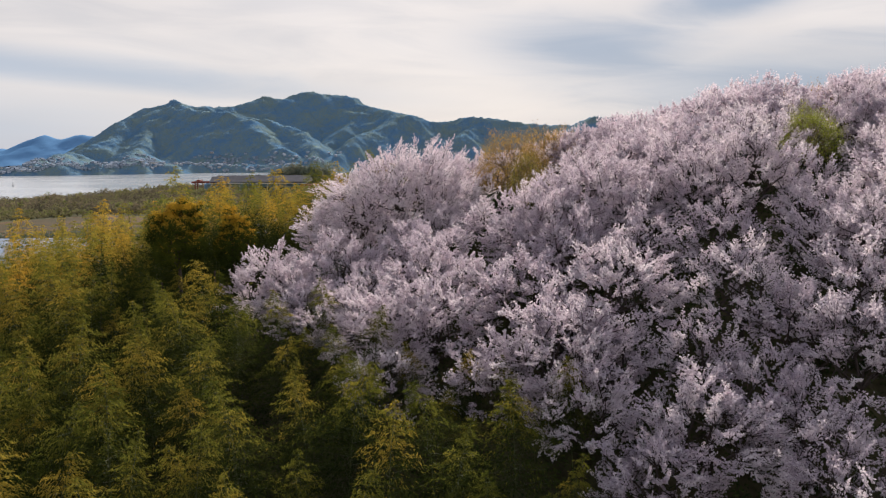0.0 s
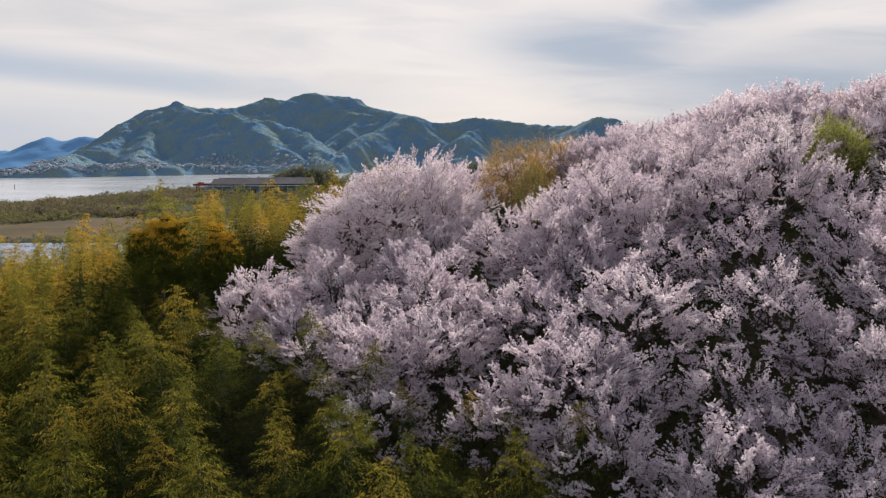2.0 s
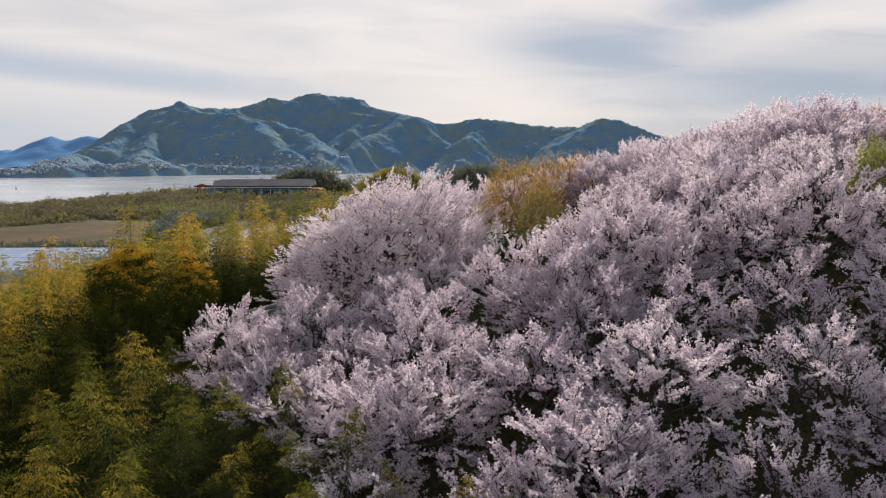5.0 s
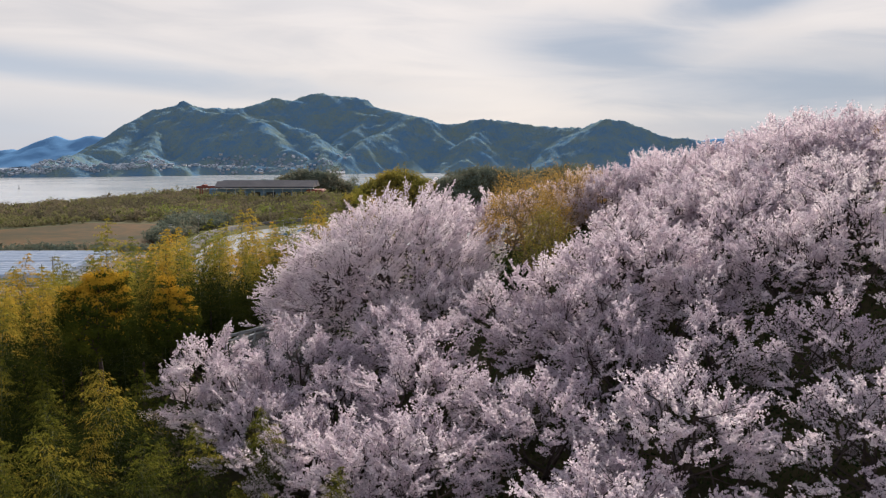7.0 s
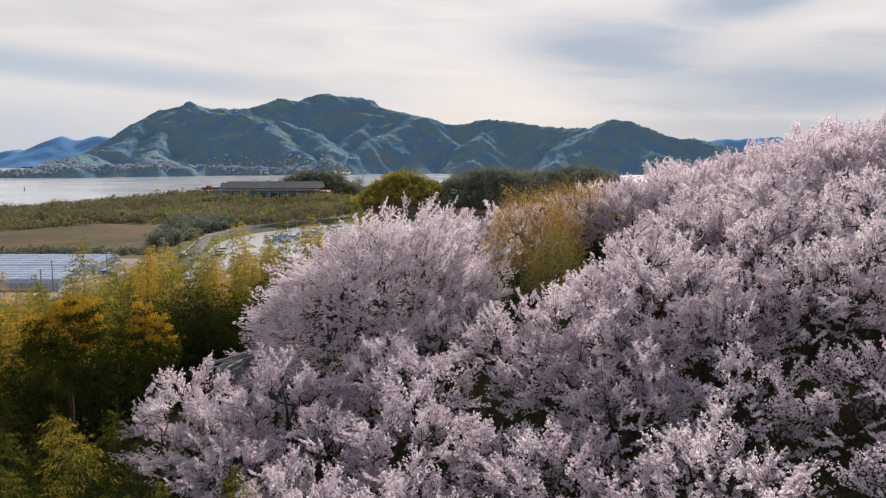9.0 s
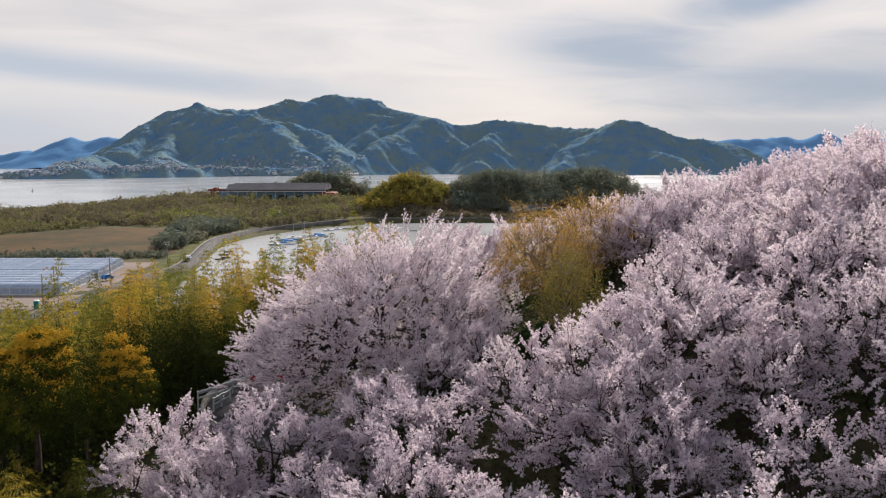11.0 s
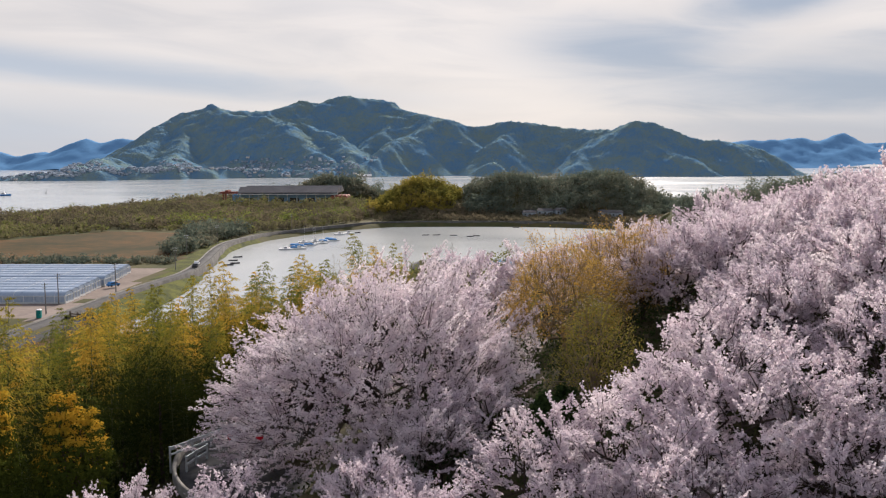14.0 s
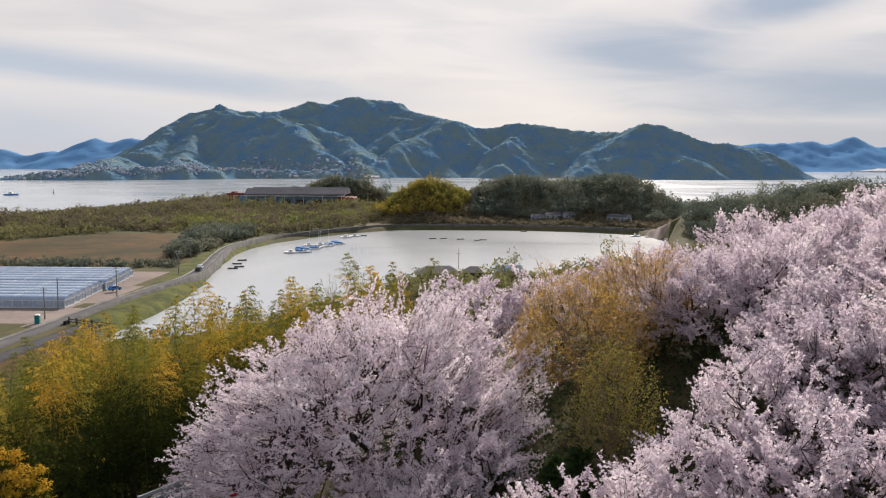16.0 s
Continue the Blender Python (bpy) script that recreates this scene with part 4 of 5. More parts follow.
woods("knoll_wood", "green wood behind the factory shed", 38, *strew(38, [(-185, 835), (-130, 820), (-70, 835), (-60, 870), (-120, 900), (-190, 880)], 4.4), 9.0, 5.2, WOOD, 110, 1.3)
woods("shore_scrub", "brown reeds and scrub behind the sea wall", 39, *strew(39, [(-60, 596), (-10, 597), (45, 594), (80, 584), (112, 566), (140, 590), (60, 632), (-40, 636)], 3.8), 2.8, 3.8, BARE, 70, 0.9)
woods("shore_scrub", "yellow-green scrub trees along the near shore", 40, *strew(40, [(-70, 222), (-44, 250), (-29, 300), (-22, 320), (20, 332), (70, 385), (110, 450), (140, 430), (60, 290), (-20, 200)], 5.2), 5.2, 4.4, SCRUB, 110, 0.9)
woods("bamboo_thicket", "dark green thicket at the foot of the bamboo", 45, *strew(45, [(-44, 56), (-30, 50), (-13, 53), (-13, 62), (-22, 67), (-18, 74), (-16, 84), (-24, 90), (-46, 88)], 2.6), 5.0, 2.6, BAMBOO_LEAF, 220, 0.20)


# ---- lane, guard rails and lanterns under the old cherry trees ----
LANE_Z = 26.95


def strip(line, offsets, heights, mat, name, count=80):
    """A ribbon drawn along a smooth line, through points set off to its right, each at its height."""
    line = np.array(line, float)
    ends = np.vstack([2 * line[0] - line[1], line, 2 * line[-1] - line[-2]])
    where = np.linspace(0, len(line) - 1 - 1e-6, count)
    k, f = where.astype(int), (where % 1)[:, None]
    a, b, c, d = ends[k], ends[k + 1], ends[k + 2], ends[k + 3]
    p = 0.5 * (2 * b + (c - a) * f + (2 * a - 5 * b + 4 * c - d) * f**2 + (3 * b - a - 3 * c + d) * f**3)
    go = unit(np.gradient(p, axis=0))
    right = np.stack([go[:, 1], -go[:, 0]], 1)
    rows = np.stack([np.column_stack([p + right * o, np.full(count, h)]) for o, h in zip(offsets, heights)], 1)
    m = len(offsets)
    i = (np.arange(count - 1)[:, None] * m + np.arange(m - 1)[None]).ravel()
    return mesh_of(name, rows.reshape(-1, 3), np.stack([i, i + 1, i + 1 + m, i + m], 1), mat)


lane = [(-9.0, 86.0), (-10.6, 80.0), (-11.2, 75.8), (-9.8, 72.2), (-6.4, 69.6), (-2.0, 68.8)]
lane_mesh = strip(lane, (-2.6, -2.5, 2.8, 3.0), (LANE_Z - 0.9, LANE_Z, LANE_Z, LANE_Z - 3.0), ASPHALT, "lane", 40)
tagged(new("lane", lane_mesh), "dark asphalt lane in the shade of trees", "lane", kind="structure")
kerb_mesh = strip(lane, (3.0, 3.0, 3.2, 3.2), (LANE_Z - 0.4, LANE_Z + 0.14, LANE_Z + 0.14, LANE_Z - 0.4), CONCRETE, "kerb", 40)
tagged(new("kerb", kerb_mesh), "pale concrete kerb along the lane", "kerb", kind="structure")


def guard_rail(points):
    """Steel posts with two rails along a bent line."""
    thing = tagged(new("guard_rail"), "pale galvanised steel guard rail beside the lane", "guard rail", "guard rails of the lane")
    for (ax, ay), (bx, by) in zip(points, points[1:]):
        turn, long = math.degrees(math.atan2(by - ay, bx - ax)), math.hypot(bx - ax, by - ay)
        cx, cy = (ax + bx) / 2, (ay + by) / 2
        for z, tall in ((0.72, 0.20), (0.38, 0.10)):
            part("rail", boxes(((cx, cy, LANE_Z + z), (long, 0.07, tall), turn)), thing, mat=RAIL)
    for x, y in points:
        part("post", boxes(((x, y, LANE_Z + 0.1), (0.11, 0.11, 1.5), 20)), thing, mat=RAIL)
    return thing


guard_rail([(-14.4, 74.4), (-13.6, 75.8), (-12.9, 77.0), (-12.3, 78.2), (-11.7, 79.5), (-11.2, 80.9)])
guard_rail([(-13.0, 72.9), (-12.8, 73.9), (-12.5, 74.9)])


def lantern():
    thing = tagged(new("paper_lantern"), "round red paper lantern hung below cherry branches", "lantern", "festival lanterns")
    bm = bmesh.new()
    bmesh.ops.create_uvsphere(bm, u_segments=14, v_segments=12, radius=0.17, matrix=Matrix.Diagonal((1, 1, 1.15, 1)))
    for v in bm.verts:
        rib = 1 + 0.03 * math.cos(v.co.z * 130)
        v.co.x, v.co.y = v.co.x * rib, v.co.y * rib
    part("paper", bm, thing, mat=RED)
    for z in (-0.19, 0.19):
        bm = bmesh.new()
        bmesh.ops.create_cone(bm, cap_ends=True, segments=12, radius1=0.085, radius2=0.085, depth=0.05, matrix=Matrix.Translation((0, 0, z)))
        part("cap", bm, thing, "black lacquered cap", LID)
    part("cord", boxes(((0, 0, 0.55), (0.015, 0.015, 0.7))), thing, mat=LID)
    return thing


first = lantern()
for i, (x, y, z) in enumerate(((-8.3, 69.9, 29.8), (-10.2, 71.6, 29.3))):
    (first if i == 0 else copy_thing(first, Matrix())).matrix_basis = pose(x, y, z, 0, 0, 30 * i)


# ---- lagoon road and its sea wall ----
SHORE_ROAD = [(-106.5, 190), (-105, 222), (-104.2, 247), (-103.8, 280), (-101.6, 310), (-99.8, 338), (-105, 377), (-110.4, 406), (-115, 437), (-115, 460), (-109.3, 495), (-95, 527), (-75, 561), (-53, 586), (-10, 592), (40, 589), (75, 578), (104, 561), (130, 548)]
tagged(new("road", strip(SHORE_ROAD, (-2.4, -2.2, 1.7, 1.8), (2.0, 2.85, 2.85, 2.0), PALE_ROAD, "road", 260)), "pale worn asphalt road round the lagoon", "road", kind="structure")
tagged(new("sea_wall", strip(SHORE_ROAD[2:], (1.85, 1.9, 2.5, 3.1), (2.4, 3.5, 3.5, -0.5), WALL_STONE, "sea_wall", 260)), "dark damp stone sea wall along the road", "sea wall", kind="structure")
tagged(new("kerb", strip(SHORE_ROAD, (-2.7, -2.7, -2.45, -2.45), (2.0, 3.15, 3.15, 2.0), CONCRETE, "kerb", 260)), "low grey concrete kerb beside the road", "kerb", kind="structure")
tagged(new("side_lane", strip([(-99, 190), (-98, 215), (-97, 235), (-95, 246)], (-2.0, -1.9, 1.9, 2.0), (2.0, 2.8, 2.8, 2.0), ASPHALT, "side_lane", 30)), "dark asphalt side lane", "lane", kind="structure")


def barrier():
    thing = tagged(new("barrier"), "dark weathered wooden barrier at the lagoon inlet", "barrier")
    a, b = Vector((-101.5, 248.5, 2.5)), Vector((-87.0, 242.4, 2.5))
    turn, n = math.degrees(math.atan2(b.y - a.y, b.x - a.x)), 7
    for i in range(n):
        p = a.lerp(b, i / (n - 1))
        part("post", boxes(((p.x, p.y, ground_at(p.x, p.y) + 0.6), (0.35, 0.35, 2.4), turn)), thing, mat=TIMBER)
    for z in (3.1, 3.75):
        c = (a + b) / 2
        part("rail", boxes(((c.x, c.y, z), ((b - a).length, 0.16, 0.26), turn)), thing, mat=TIMBER)


barrier()


def car(x, y, turn, paint, label):
    thing = tagged(new("car"), label, "car", "cars on the shore road")
    side = [(-2.0, 0.35), (2.0, 0.35), (2.05, 0.8), (1.2, 0.95), (0.7, 1.45), (-1.2, 1.5), (-1.8, 0.98), (-2.05, 0.85)]
    body = part("body", prism(side, 1.66), thing, mat=paint)
    glass = part("windows", prism([(1.12, 0.98), (0.68, 1.38), (-1.14, 1.42), (-1.68, 1.0)], 1.70), body, mat=GLASS)
    for wx in (-1.25, 1.25):
        for wy in (-0.75, 0.75):
            bm = bmesh.new()
            bmesh.ops.create_cone(bm, cap_ends=True, segments=14, radius1=0.32, radius2=0.32, depth=0.2, matrix=pose(wx, wy, 0.32, 90))
            part("wheel", bm, thing, mat=RUBBER)
    thing.matrix_basis = pose(x, y, 2.86, 0, 0, turn)


car(-103.2, 360.0, 98, WHITE, "small white car on the lagoon road")
car(-101.4, 352.0, 98, DARK, "dark grey car on the lagoon road")
car(-112.6, 303.0, 60, BLUE, "blue van parked beside the greenhouses")


def utility_pole(x, y, tall, turn):
    thing = tagged(new("utility_pole"), "grey concrete utility pole with crossarms", "utility pole", "utility poles by the lagoon road")
    part("pole", mesh_of("pole", *tubes([((0, 0, -0.6), (0, 0, tall), 0.19, 0.11)], 10), CONCRETE), thing)
    for z, wide in ((tall - 0.4, 1.8), (tall - 1.3, 1.4)):
        arm = part("crossarm", boxes(((0, 0, z), (wide, 0.1, 0.12))), thing, mat=RAIL)
        for dx in (-wide / 2 + 0.1, 0.3, wide / 2 - 0.1):
            part("insulator", boxes(((dx, 0, z + 0.16), (0.09, 0.09, 0.22))), arm, mat=WHITE)
    thing.matrix_basis = pose(x, y, ground_at(x, y), 0, 0, turn)
    return thing


pole_places = [(-106.0, 289.0, 9.6, 10), (-114.0, 268.4, 9.0, 5), (-107.2, 347.0, 8.6, 20), (-110.6, 254.0, 8.4, 0), (-118.5, 395.0, 9.0, 25), (-122.0, 452.0, 9.0, 0), (-102.0, 535.0, 9.0, -30)]
for x, y, tall, turn in pole_places:
    utility_pole(x, y, tall, turn)
for (ax, ay, at, _), (bx, by, bt, _) in zip([pole_places[i] for i in (1, 0, 2, 4, 5)], [pole_places[i] for i in (0, 2, 4, 5, 6)]):
    a, b = Vector((ax, ay, ground_at(ax, ay) + at - 0.25)), Vector((bx, by, ground_at(bx, by) + bt - 0.25))
    pts = [a.lerp(b, k / 8) - Vector((0, 0, 1.2 * (1 - (k / 4 - 1) ** 2))) for k in range(9)]
    cable = mesh_of("overhead_cable", *tubes([(pts[k], pts[k + 1], 0.02, 0.02) for k in range(8)], 4), RUBBER)
    tagged(new("overhead_cable", cable), "thin black cable sagging between utility poles", "cable", "overhead cables")


def portable_toilet(x, y):
    thing = tagged(new("portable_toilet"), "teal plastic portable toilet on bare ground", "portable toilet")
    part("cabin", boxes(((0, 0, 1.1), (1.15, 1.3, 2.1))), thing, mat=TEAL)
    part("roof", prism([(-0.62, 2.15), (0.62, 2.15), (0.45, 2.36), (-0.45, 2.36)], 1.36), thing, "pale roof", WHITE)
    door = part("door", boxes(((0, -0.67, 1.1), (0.75, 0.05, 1.85))), thing, mat=TEAL)
    part("handle", boxes(((0.28, -0.71, 1.1), (0.06, 0.05, 0.2))), door, mat=RAIL)
    thing.matrix_basis = pose(x, y, ground_at(x, y), 0, 0, 12)


portable_toilet(-109.6, 248.2)


# ---- greenhouses ----
def greenhouse(x0, y0, spans, wide, slant, long, label):
    """Joined spans with curved film roofs; ridges run along x, gable ends face the lagoon."""
    thing = tagged(new("greenhouse"), label, "greenhouse", "film greenhouses on the flat")
    eave, rise, n = 2.3, 1.25, 9
    for s in range(spans):
        right, front = x0 - slant * s * wide, y0 + s * wide
        turn = np.linspace(0, np.pi, n)
        y, z = front + wide / 2 - np.cos(turn) * (wide / 2 - 0.12), eave + np.sin(turn) * rise
        verts = [(x, yy, zz) for x in (right - long, right) for yy, zz in zip(y, z)] + [(x, yy, zz - 0.06) for x in (right - long, right) for yy, zz in zip(y, z)]
        faces = [(i, i + 1, i + 1 + n, i + n) for i in range(n - 1)] + [(i + 2 * n + 1, i + 2 * n, i + 3 * n, i + 3 * n + 1) for i in range(n - 1)]
        roof = part("roof", mesh_of("roof", verts, faces, FILM, True), thing)
        part("gutter", boxes(((right - long / 2, front, eave - 0.05), (long, 0.34, 0.16))), roof, "dark gutter", RAIL)
        edge = [(x, yy, zz) for x in (right - 0.12, right - 0.04) for yy, zh in zip(y, z) for zz in (-0.3, zh - 0.02)]
        skin = [(2 * i, 2 * i + 2, 2 * i + 3, 2 * i + 1) for i in range(n - 1)]
        gable = part("gable", mesh_of("gable", edge, [f[::-1] for f in skin] + [tuple(v + 2 * n for v in f) for f in skin], FILM), thing)
        for k in range(4):
            yy = y[0] + (y[-1] - y[0]) * k / 3
            part("post", boxes(((right + 0.03, yy, 1.25), (0.1, 0.1, 2.7))), gable, mat=FRAME)
        for h in (0.35, eave):
            part("beam", boxes(((right + 0.05, front + wide / 2, h), (0.08, wide - 0.3, 0.14 if h > 1 else 0.5))), gable, mat=FRAME)
        for k in range(0, int(long), 12):
            part("hoop", mesh_of("hoop", *tubes([((right - k - 3, y[i], z[i] + 0.02), (right - k - 3, y[i + 1], z[i + 1] + 0.02), 0.05, 0.05) for i in range(n - 1)], 4), FRAME), roof)
    part("front_wall", boxes(((x0 - long / 2, y0 - 0.05, 1.15), (long, 0.1, 2.3))), thing, mat=FILM)
    for k in range(0, int(long), 3):
        part("front_post", boxes(((x0 - k, y0 - 0.12, 1.15), (0.1, 0.1, 2.3))), thing, mat=FRAME)
    part("base_board", boxes(((x0 - long / 2, y0 - 0.14, 0.25), (long, 0.1, 0.5))), thing, "dark base board", RAIL)
    thing.location.z = 2.45
    return thing


greenhouse(-113.4, 271.0, 6, 5.5, 0.13, 66.0, "row of silvery film greenhouses with curved roofs")
greenhouse(-116.6, 305.6, 6, 5.6, 0.16, 70.0, "rear block of silvery film greenhouses")


# ---- boats ----
def hull_mesh(name, long, wide, deep, mat, sheer=0.25):
    stations = []
    for t in np.linspace(-0.5, 0.5, 9):
        w = wide / 2 * (1 - max(0, (t + 0.1) / 0.6) ** 2.2) * (0.88 if t < -0.45 else 1)
        top = deep * (0.75 + sheer * max(0, t) * 2)
        stations.append([(t * long, -w, top), (t * long, -w * 0.75, 0.1 * deep), (t * long, 0, -0.35 * deep), (t * long, w * 0.75, 0.1 * deep), (t * long, w, top), (t * long, 0, top - 0.1 * deep)])
    verts = [p for s in stations for p in s]
    faces = [(a * 6 + i, a * 6 + (i + 1) % 6, (a + 1) * 6 + (i + 1) % 6, (a + 1) * 6 + i) for a in range(8) for i in range(6)]
    return mesh_of(name, verts, faces, mat)


def small_boat(long, label, paint, cabin=None, cover=None, mast=0.0, group="boats moored in the lagoon"):
    thing = tagged(new("boat"), label, "boat", group)
    part("hull", hull_mesh("hull", long, long * 0.3, long * 0.13, paint), thing)
    if cabin:
        room = part("cabin", prism([(-0.16 * long, 0.09 * long), (0.12 * long, 0.09 * long), (0.06 * long, 0.24 * long), (-0.16 * long, 0.25 * long)], long * 0.2), thing, mat=cabin)
        part("window", boxes(((0.0, 0, 0.19 * long), (0.16 * long, 0.205 * long, 0.045 * long))), room, mat=GLASS)
    if cover:
        part("cover", prism([(-0.45 * long, 0.1 * long), (0.3 * long, 0.1 * long), (0.16 * long, 0.22 * long), (-0.4 * long, 0.22 * long)], long * 0.28), thing, "blue tarpaulin cover", cover)
    if mast:
        part("mast", mesh_of("mast", *tubes([((0.05 * long, 0, 0.08 * long), (0.05 * long, 0, mast), 0.07, 0.04)], 6), WHITE), thing)
        part("boom", mesh_of("boom", *tubes([((0.05 * long, 0, 0.28 * long), (-0.4 * long, 0, 0.26 * long), 0.06, 0.05)], 6), WHITE), thing)
    return thing


yacht = small_boat(7.5, "white sailing boat with a bare mast", WHITE, WHITE, None, 11.5)
blue_boat = small_boat(8.0, "white boat with a blue tarpaulin cover", WHITE, None, BLUE)
work_boat = small_boat(8.5, "white fishing boat with a small cabin", WHITE, WHITE)
dark_boat = small_boat(5.0, "small dark open boat at its mooring", DARK)
moor = [(yacht, [(-77.5, 468, 20), (-73.5, 474, 15), (-79, 482, 30), (-46, 387, 80), (-84, 478, 10)]), (blue_boat, [(-81.5, 456, 10), (-74, 482, 5), (-83, 447, 190), (-78, 462, 20), (-70, 488, 15), (-84.5, 460, 30), (-72.5, 493, 5)]),
        (work_boat, [(-86, 443, 0), (-80, 446, 12), (-68, 533, 10), (-72, 525, 0), (96, 546, 20)]),
        (dark_boat, [(-97, 382, 0), (-96, 388, 10), (-101, 411, 15), (-22.6, 523, 0), (-16.3, 523.5, 10), (-6.6, 521, 0), (3, 514.5, 20), (6.2, 518, 160), (-64, 539, 0), (31.7, 577, 0), (104, 543, 40), (101, 540, 70), (-99.5, 398, 0)])]
for boat, spots in moor:
    for i, (x, y, turn) in enumerate(spots):
        (boat if i == 0 else copy_thing(boat, Matrix())).matrix_basis = pose(x, y, 0.05, 0, 0, turn) @ Matrix.Scale(0.8, 4)
ferry = small_boat(17.0, "blue and white workboat out on the sea", BLUE, WHITE, None, 7.0, "boats at sea")
ferry.matrix_basis = pose(-566, 1076, 0.1, 0, 0, 8)
buoy = tagged(new("buoy"), "dark channel marker standing in the sea", "buoy")
part("float", mesh_of("float", *tubes([((0, 0, -0.5), (0, 0, 1.2), 1.0, 0.8)], 10), DARK), buoy)
part("tower", mesh_of("tower", *tubes([((0, 0, 1.2), (0, 0, 5.0), 0.35, 0.2)], 8), DARK), buoy)
buoy.matrix_basis = pose(-550, 1150, 0)


# ---- houses ----
def house(label, wide, deep, tall, roof_mat, wall_mat, group, hip=0.0, eaves=0.5, category="house"):
    thing = tagged(new("house"), label, category, group)
    wall = part("wall", boxes(((0, 0, tall / 2 - 0.3), (wide, deep, tall + 0.6))), thing, mat=wall_mat)
    rise, w, d = deep * 0.27, wide / 2 + eaves, deep / 2 + eaves
    bm = bmesh.new()
    ring = [bm.verts.new(p) for p in ((-w, -d, tall), (w, -d, tall), (w, d, tall), (-w, d, tall))]
    top = [bm.verts.new((-w + hip * d, 0, tall + rise)), bm.verts.new((w - hip * d, 0, tall + rise))]
    for f in ((0, 1, top[1], top[0]), (2, 3, top[0], top[1])):
        bm.faces.new([ring[v] if isinstance(v, int) else v for v in f])
    bm.faces.new((ring[1], ring[2], top[1]))
    bm.faces.new((ring[3], ring[0], top[0]))
    bm.faces.new(ring[::-1])
    part("roof", bm, thing, mat=roof_mat)
    for k in range(max(2, int(wide / 3))):
        x = -wide / 2 + wide * (k + 0.5) / max(2, int(wide / 3))
        window = part("window", boxes(((x, -deep / 2 - 0.02, tall * 0.55), (1.2, 0.1, 1.1))), wall, mat=GLASS)
    return thing


hut = house("brown boathouse with a tiled hip roof", 15.0, 9.0, 3.4, TILES, TIMBER, "huts on the near shore", 0.8, 1.0, "boathouse")
hut.matrix_basis = pose(-11.0, 337, max(1.6, ground_at(-11, 337)), 0, 0, 6)
annex = house("small dark shed with a tiled roof", 8.0, 7.0, 3.0, TILES, TIMBER, "huts on the near shore", 0.8, 0.8, "boathouse")
annex.matrix_basis = pose(1.5, 344, max(1.6, ground_at(1.5, 344)), 0, 0, -10)
blue_hut = house("shed with a pale blue metal roof", 8.5, 6.5, 3.2, BLUE_WALL, PLASTER, "huts on the near shore", 0.0, 0.5, "shed")
blue_hut.matrix_basis = pose(14.2, 347, max(1.6, ground_at(14.2, 347)), 0, 0, 8)
mast_pole = tagged(new("mast_pole"), "tall thin signal mast beside the boathouse", "mast")
part("pole", mesh_of("pole", *tubes([((0, 0, -0.5), (0, 0, 11.5), 0.12, 0.06)], 8), TIMBER), mast_pole)
part("crossarm", boxes(((0, 0, 9.6), (1.6, 0.1, 0.1))), mast_pole, mat=TIMBER)
mast_pole.matrix_basis = pose(-4.0, 343, max(1.6, ground_at(-4, 343)))
for i, (x, y, w, turn) in enumerate(((43, 619, 9, 5), (54, 621, 11, -4), (64, 618, 8, 8), (92, 603, 9, -15), (99, 601, 8, -10))):
    place = house("low house with a dark tiled roof by the lagoon", w, 6.0, 3.0, TILES, TOWN_WALL, "houses on the far lagoon shore", 0.4)
    place.matrix_basis = pose(x, y, ground_at(x, y), 0, 0, turn)


# ---- factory shed ----
def factory():
    thing = tagged(new("factory"), "long low factory shed with grey roofs and blue walls", "factory")
    part("wall", boxes(((-155, 772, 8.0), (86, 26, 12.5))), thing, "faded blue cladding", BLUE_WALL)
    part("end_wall", boxes(((-107, 766, 7.5), (14, 24, 11.5))), thing, "rust-red end wall", RUST)
    for name, y, low, high, deep, x, long in (("roof", 764, 15.2, 20.2, 20, -150, 84), ("roof", 784, 15.4, 20.6, 20, -150, 84)):
        part(name, prism([(-deep / 2, low), (deep / 2, low), (deep / 2, low + 0.5), (0, high), (-deep / 2, low + 0.5)], long, pose(x, y, 0, 0, 0, 90)), thing, mat=ROOF_GREY)
    part("canopy", boxes(((-150, 756.5, 14.2), (84, 6, 0.5))), thing, "pale canopy edge", WHITE)
    for k in range(11):
        part("column", boxes(((-190 + 8 * k, 754.2, 7.5), (0.5, 0.5, 13.2))), thing, mat=RAIL)
    for k in range(6):
        part("door", boxes(((-184 + 13 * k, 758.8, 6.6), (8, 0.3, 9))), thing, mat=GLASS)
    crane = tagged(new("gantry_crane"), "rust-red gantry crane beside the factory shed", "gantry crane")
    part("girder", boxes(((-200, 764, 15.2), (20, 1.4, 1.6))), crane, mat=RUST)
    part("girder", boxes(((-200, 772, 15.2), (20, 1.4, 1.6))), crane, mat=RUST)
    for x in (-207, -196):
        for y in (764, 772):
            part("leg", boxes(((x, y, 8.0), (0.9, 0.9, 13.6))), crane, mat=RUST)
    part("trolley", boxes(((-204, 768, 16.6), (3, 9, 1.4))), crane, mat=RUST)


factory()


# ---- town below the mountain ----
def roofed(x, y):
    """Height of the mountain's foot there, from the sheet that carries it."""
    hit, place, *_ = MOUNTAIN.ray_cast((x, y, 500), (0, 0, -1))
    return place.z if hit else -9.0


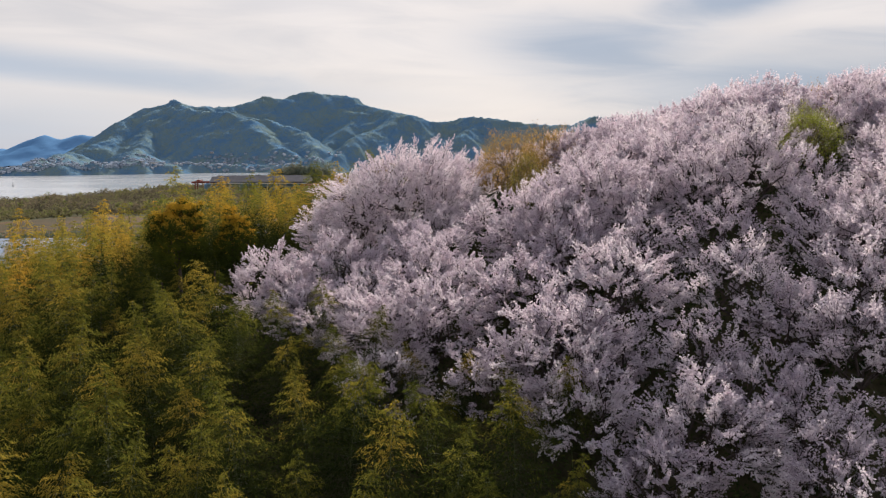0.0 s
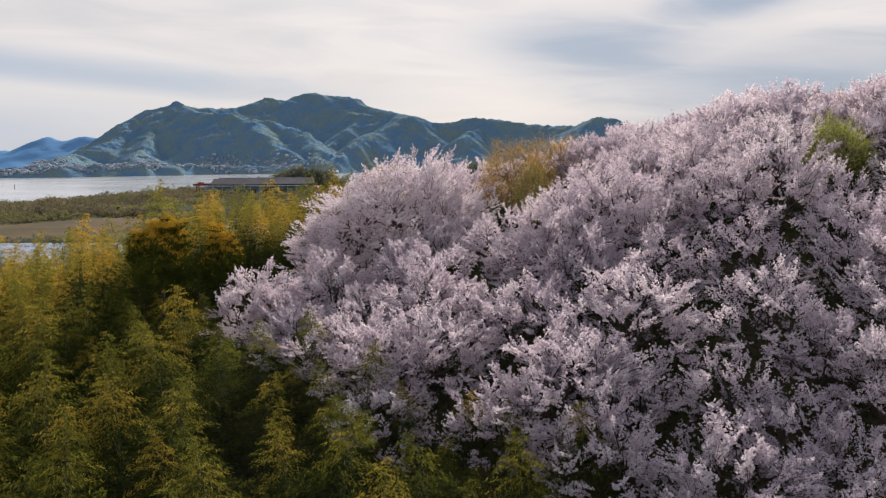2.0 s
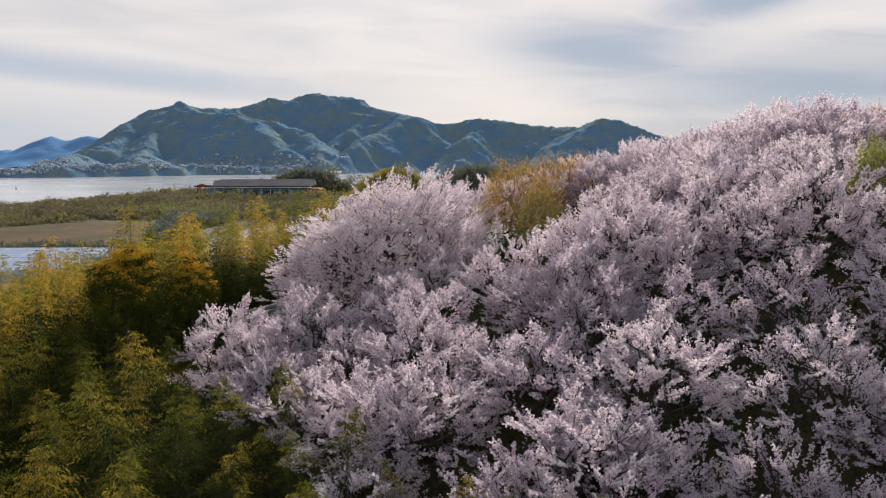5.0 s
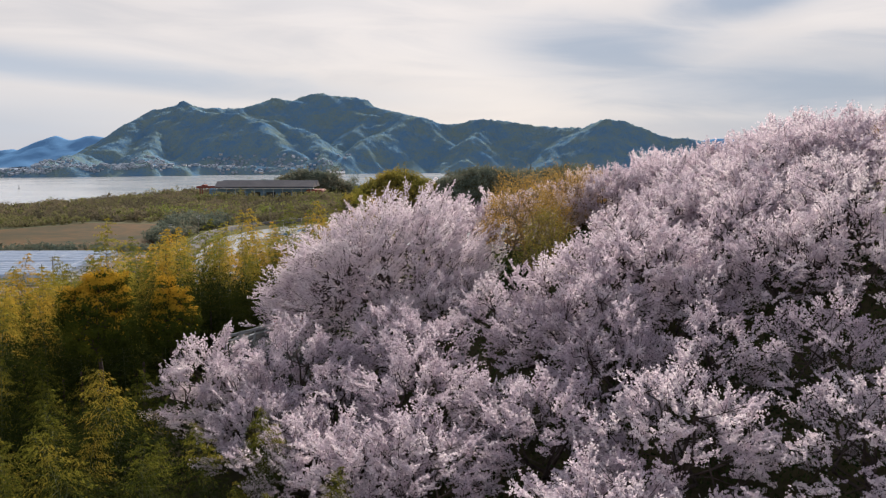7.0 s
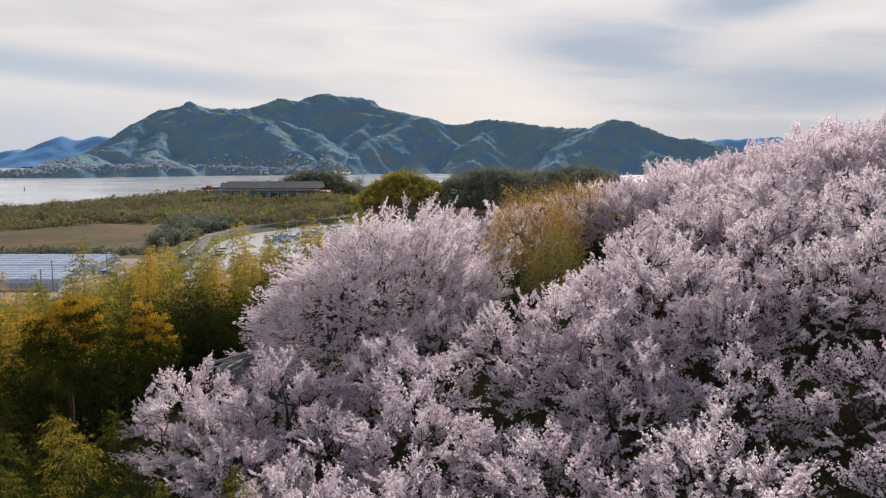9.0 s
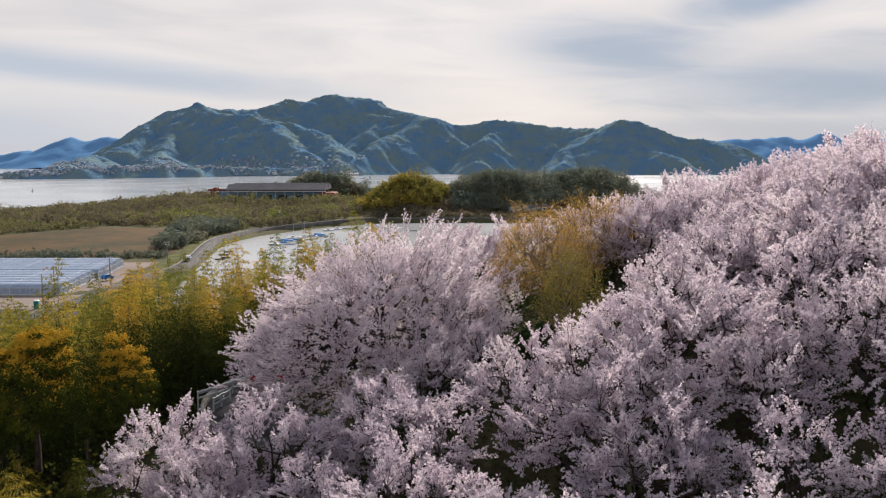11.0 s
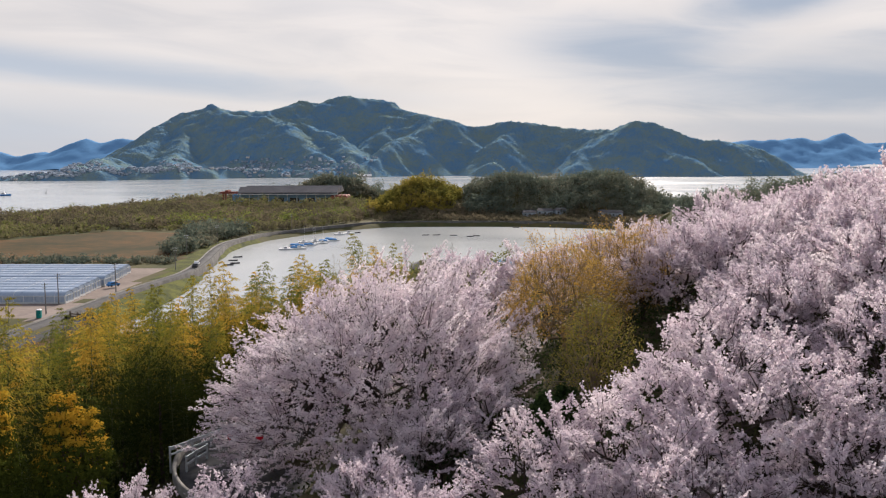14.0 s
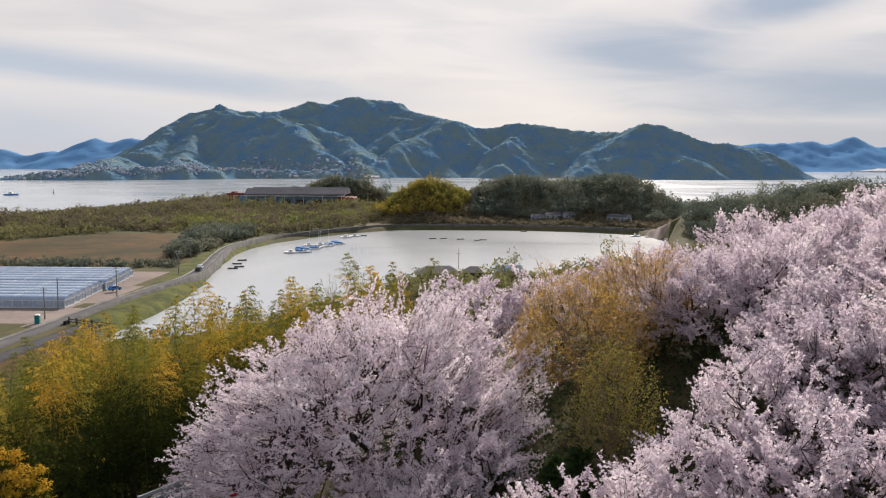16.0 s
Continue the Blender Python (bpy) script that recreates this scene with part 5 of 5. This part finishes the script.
MOUNTAIN = bpy.data.objects["mountain"]
bpy.context.view_layer.update()
TOWN = "houses of the town across the water"
town_kinds = [house("small greyish house in the town below the mountain", w, d, h, roof, wall, TOWN, 0.3) for w, d, h, roof, wall in
              ((7, 6, 4.0, TOWN_ROOF, TOWN_WALL), (9, 6, 4.2, TOWN_ROOF, TOWN_WALL), (6, 5, 3.2, TOWN_ROOF, TOWN_WALL), (11, 7, 4.6, TOWN_WALL, PLASTER), (8, 6, 3.6, TOWN_ROOF, TOWN_WALL))]
rng = np.random.default_rng(77)
count, used = 0, set()
for tries in range(3000):
    x = rng.uniform(-980, -250)
    base_y = 1842 + 40 * ease(-860, -760, x) + 70 * ease(-760, -650, x) + 105 * ease(-650, -540, x) + 40 * ease(-540, -330, x)
    y = base_y + rng.random() ** 1.6 * 230 - 18
    z = roofed(x, y)
    if 1.2 < z < 32 + 16 * (rng.random() < 0.3) and rng.random() < (1.0 if x < -480 else 0.35):
        k = int(rng.integers(5))
        home = town_kinds[k] if k not in used else copy_thing(town_kinds[k], Matrix())
        used.add(k)
        home.matrix_basis = pose(x, y, z - 0.4, 0, 0, rng.uniform(-35, 35)) @ Matrix.Scale(rng.uniform(0.5, 0.85), 4)
        count += 1
    if count >= 280:
        break


def far_houses(count):
    """The small houses of the town that are too many to tell apart: walls and gabled roofs, all joined."""
    rng = np.random.default_rng(90)
    walls, roofs = [], []
    while len(walls) < count:
        x = rng.uniform(-1000, -230)
        base_y = 1842 + 40 * ease(-860, -760, x) + 70 * ease(-760, -650, x) + 105 * ease(-650, -540, x) + 40 * ease(-540, -330, x)
        y = base_y + rng.random() ** 1.4 * 260 - 20
        z = roofed(x, y)
        if not 0.8 < z < 46 or rng.random() > (1.0 if x < -480 else 0.45):
            continue
        w, d, h, a = rng.uniform(2.2, 4.2), rng.uniform(1.8, 2.8), rng.uniform(2.0, 3.4), rng.uniform(-0.7, 0.7)
        ca, sa = math.cos(a), math.sin(a)
        ring = [(x + ca * u - sa * v, y + sa * u + ca * v) for u, v in ((-w, -d), (w, -d), (w, d), (-w, d))]
        walls.append([(px, py, z - 1.0) for px, py in ring] + [(px, py, z + h) for px, py in ring])
        eave = [(x + 1.1 * (px - x), y + 1.1 * (py - y), z + h) for px, py in ring]
        ridge = [(x - ca * w * 1.05, y - sa * w * 1.05, z + h + d * 0.6), (x + ca * w * 1.05, y + sa * w * 1.05, z + h + d * 0.6)]
        roofs.append(eave + ridge)
    sides = np.array([(0, 1, 5, 4), (1, 2, 6, 5), (2, 3, 7, 6), (3, 0, 4, 7)])
    slopes = np.array([(0, 1, 5, 4), (2, 3, 4, 5)])
    k = np.arange(count)[:, None, None]
    faces = np.concatenate([(sides[None] + 8 * k).reshape(-1, 4), (slopes[None] + 6 * k).reshape(-1, 4) + 8 * count])
    me = mesh_of("town_houses", np.concatenate([np.array(walls).reshape(-1, 3), np.array(roofs).reshape(-1, 3)]), faces, TOWN_WALL)
    me.materials.append(TOWN_ROOF)
    me.polygons.foreach_set("material_index", np.r_[np.zeros(4 * count, np.int32), np.ones(2 * count, np.int32)])
    tagged(new("town_houses", me), "crowd of small pale houses below the mountain", "town", kind="stuff")


far_houses(620)
depot = house("long white waterfront depot below the mountain", 34, 12, 3, WHITE, PLASTER, "waterfront depots", 0.0, 1.0, "depot")
depot.matrix_basis = pose(-246, 2090, max(1.0, roofed(-246, 2090)), 0, 0, 4)
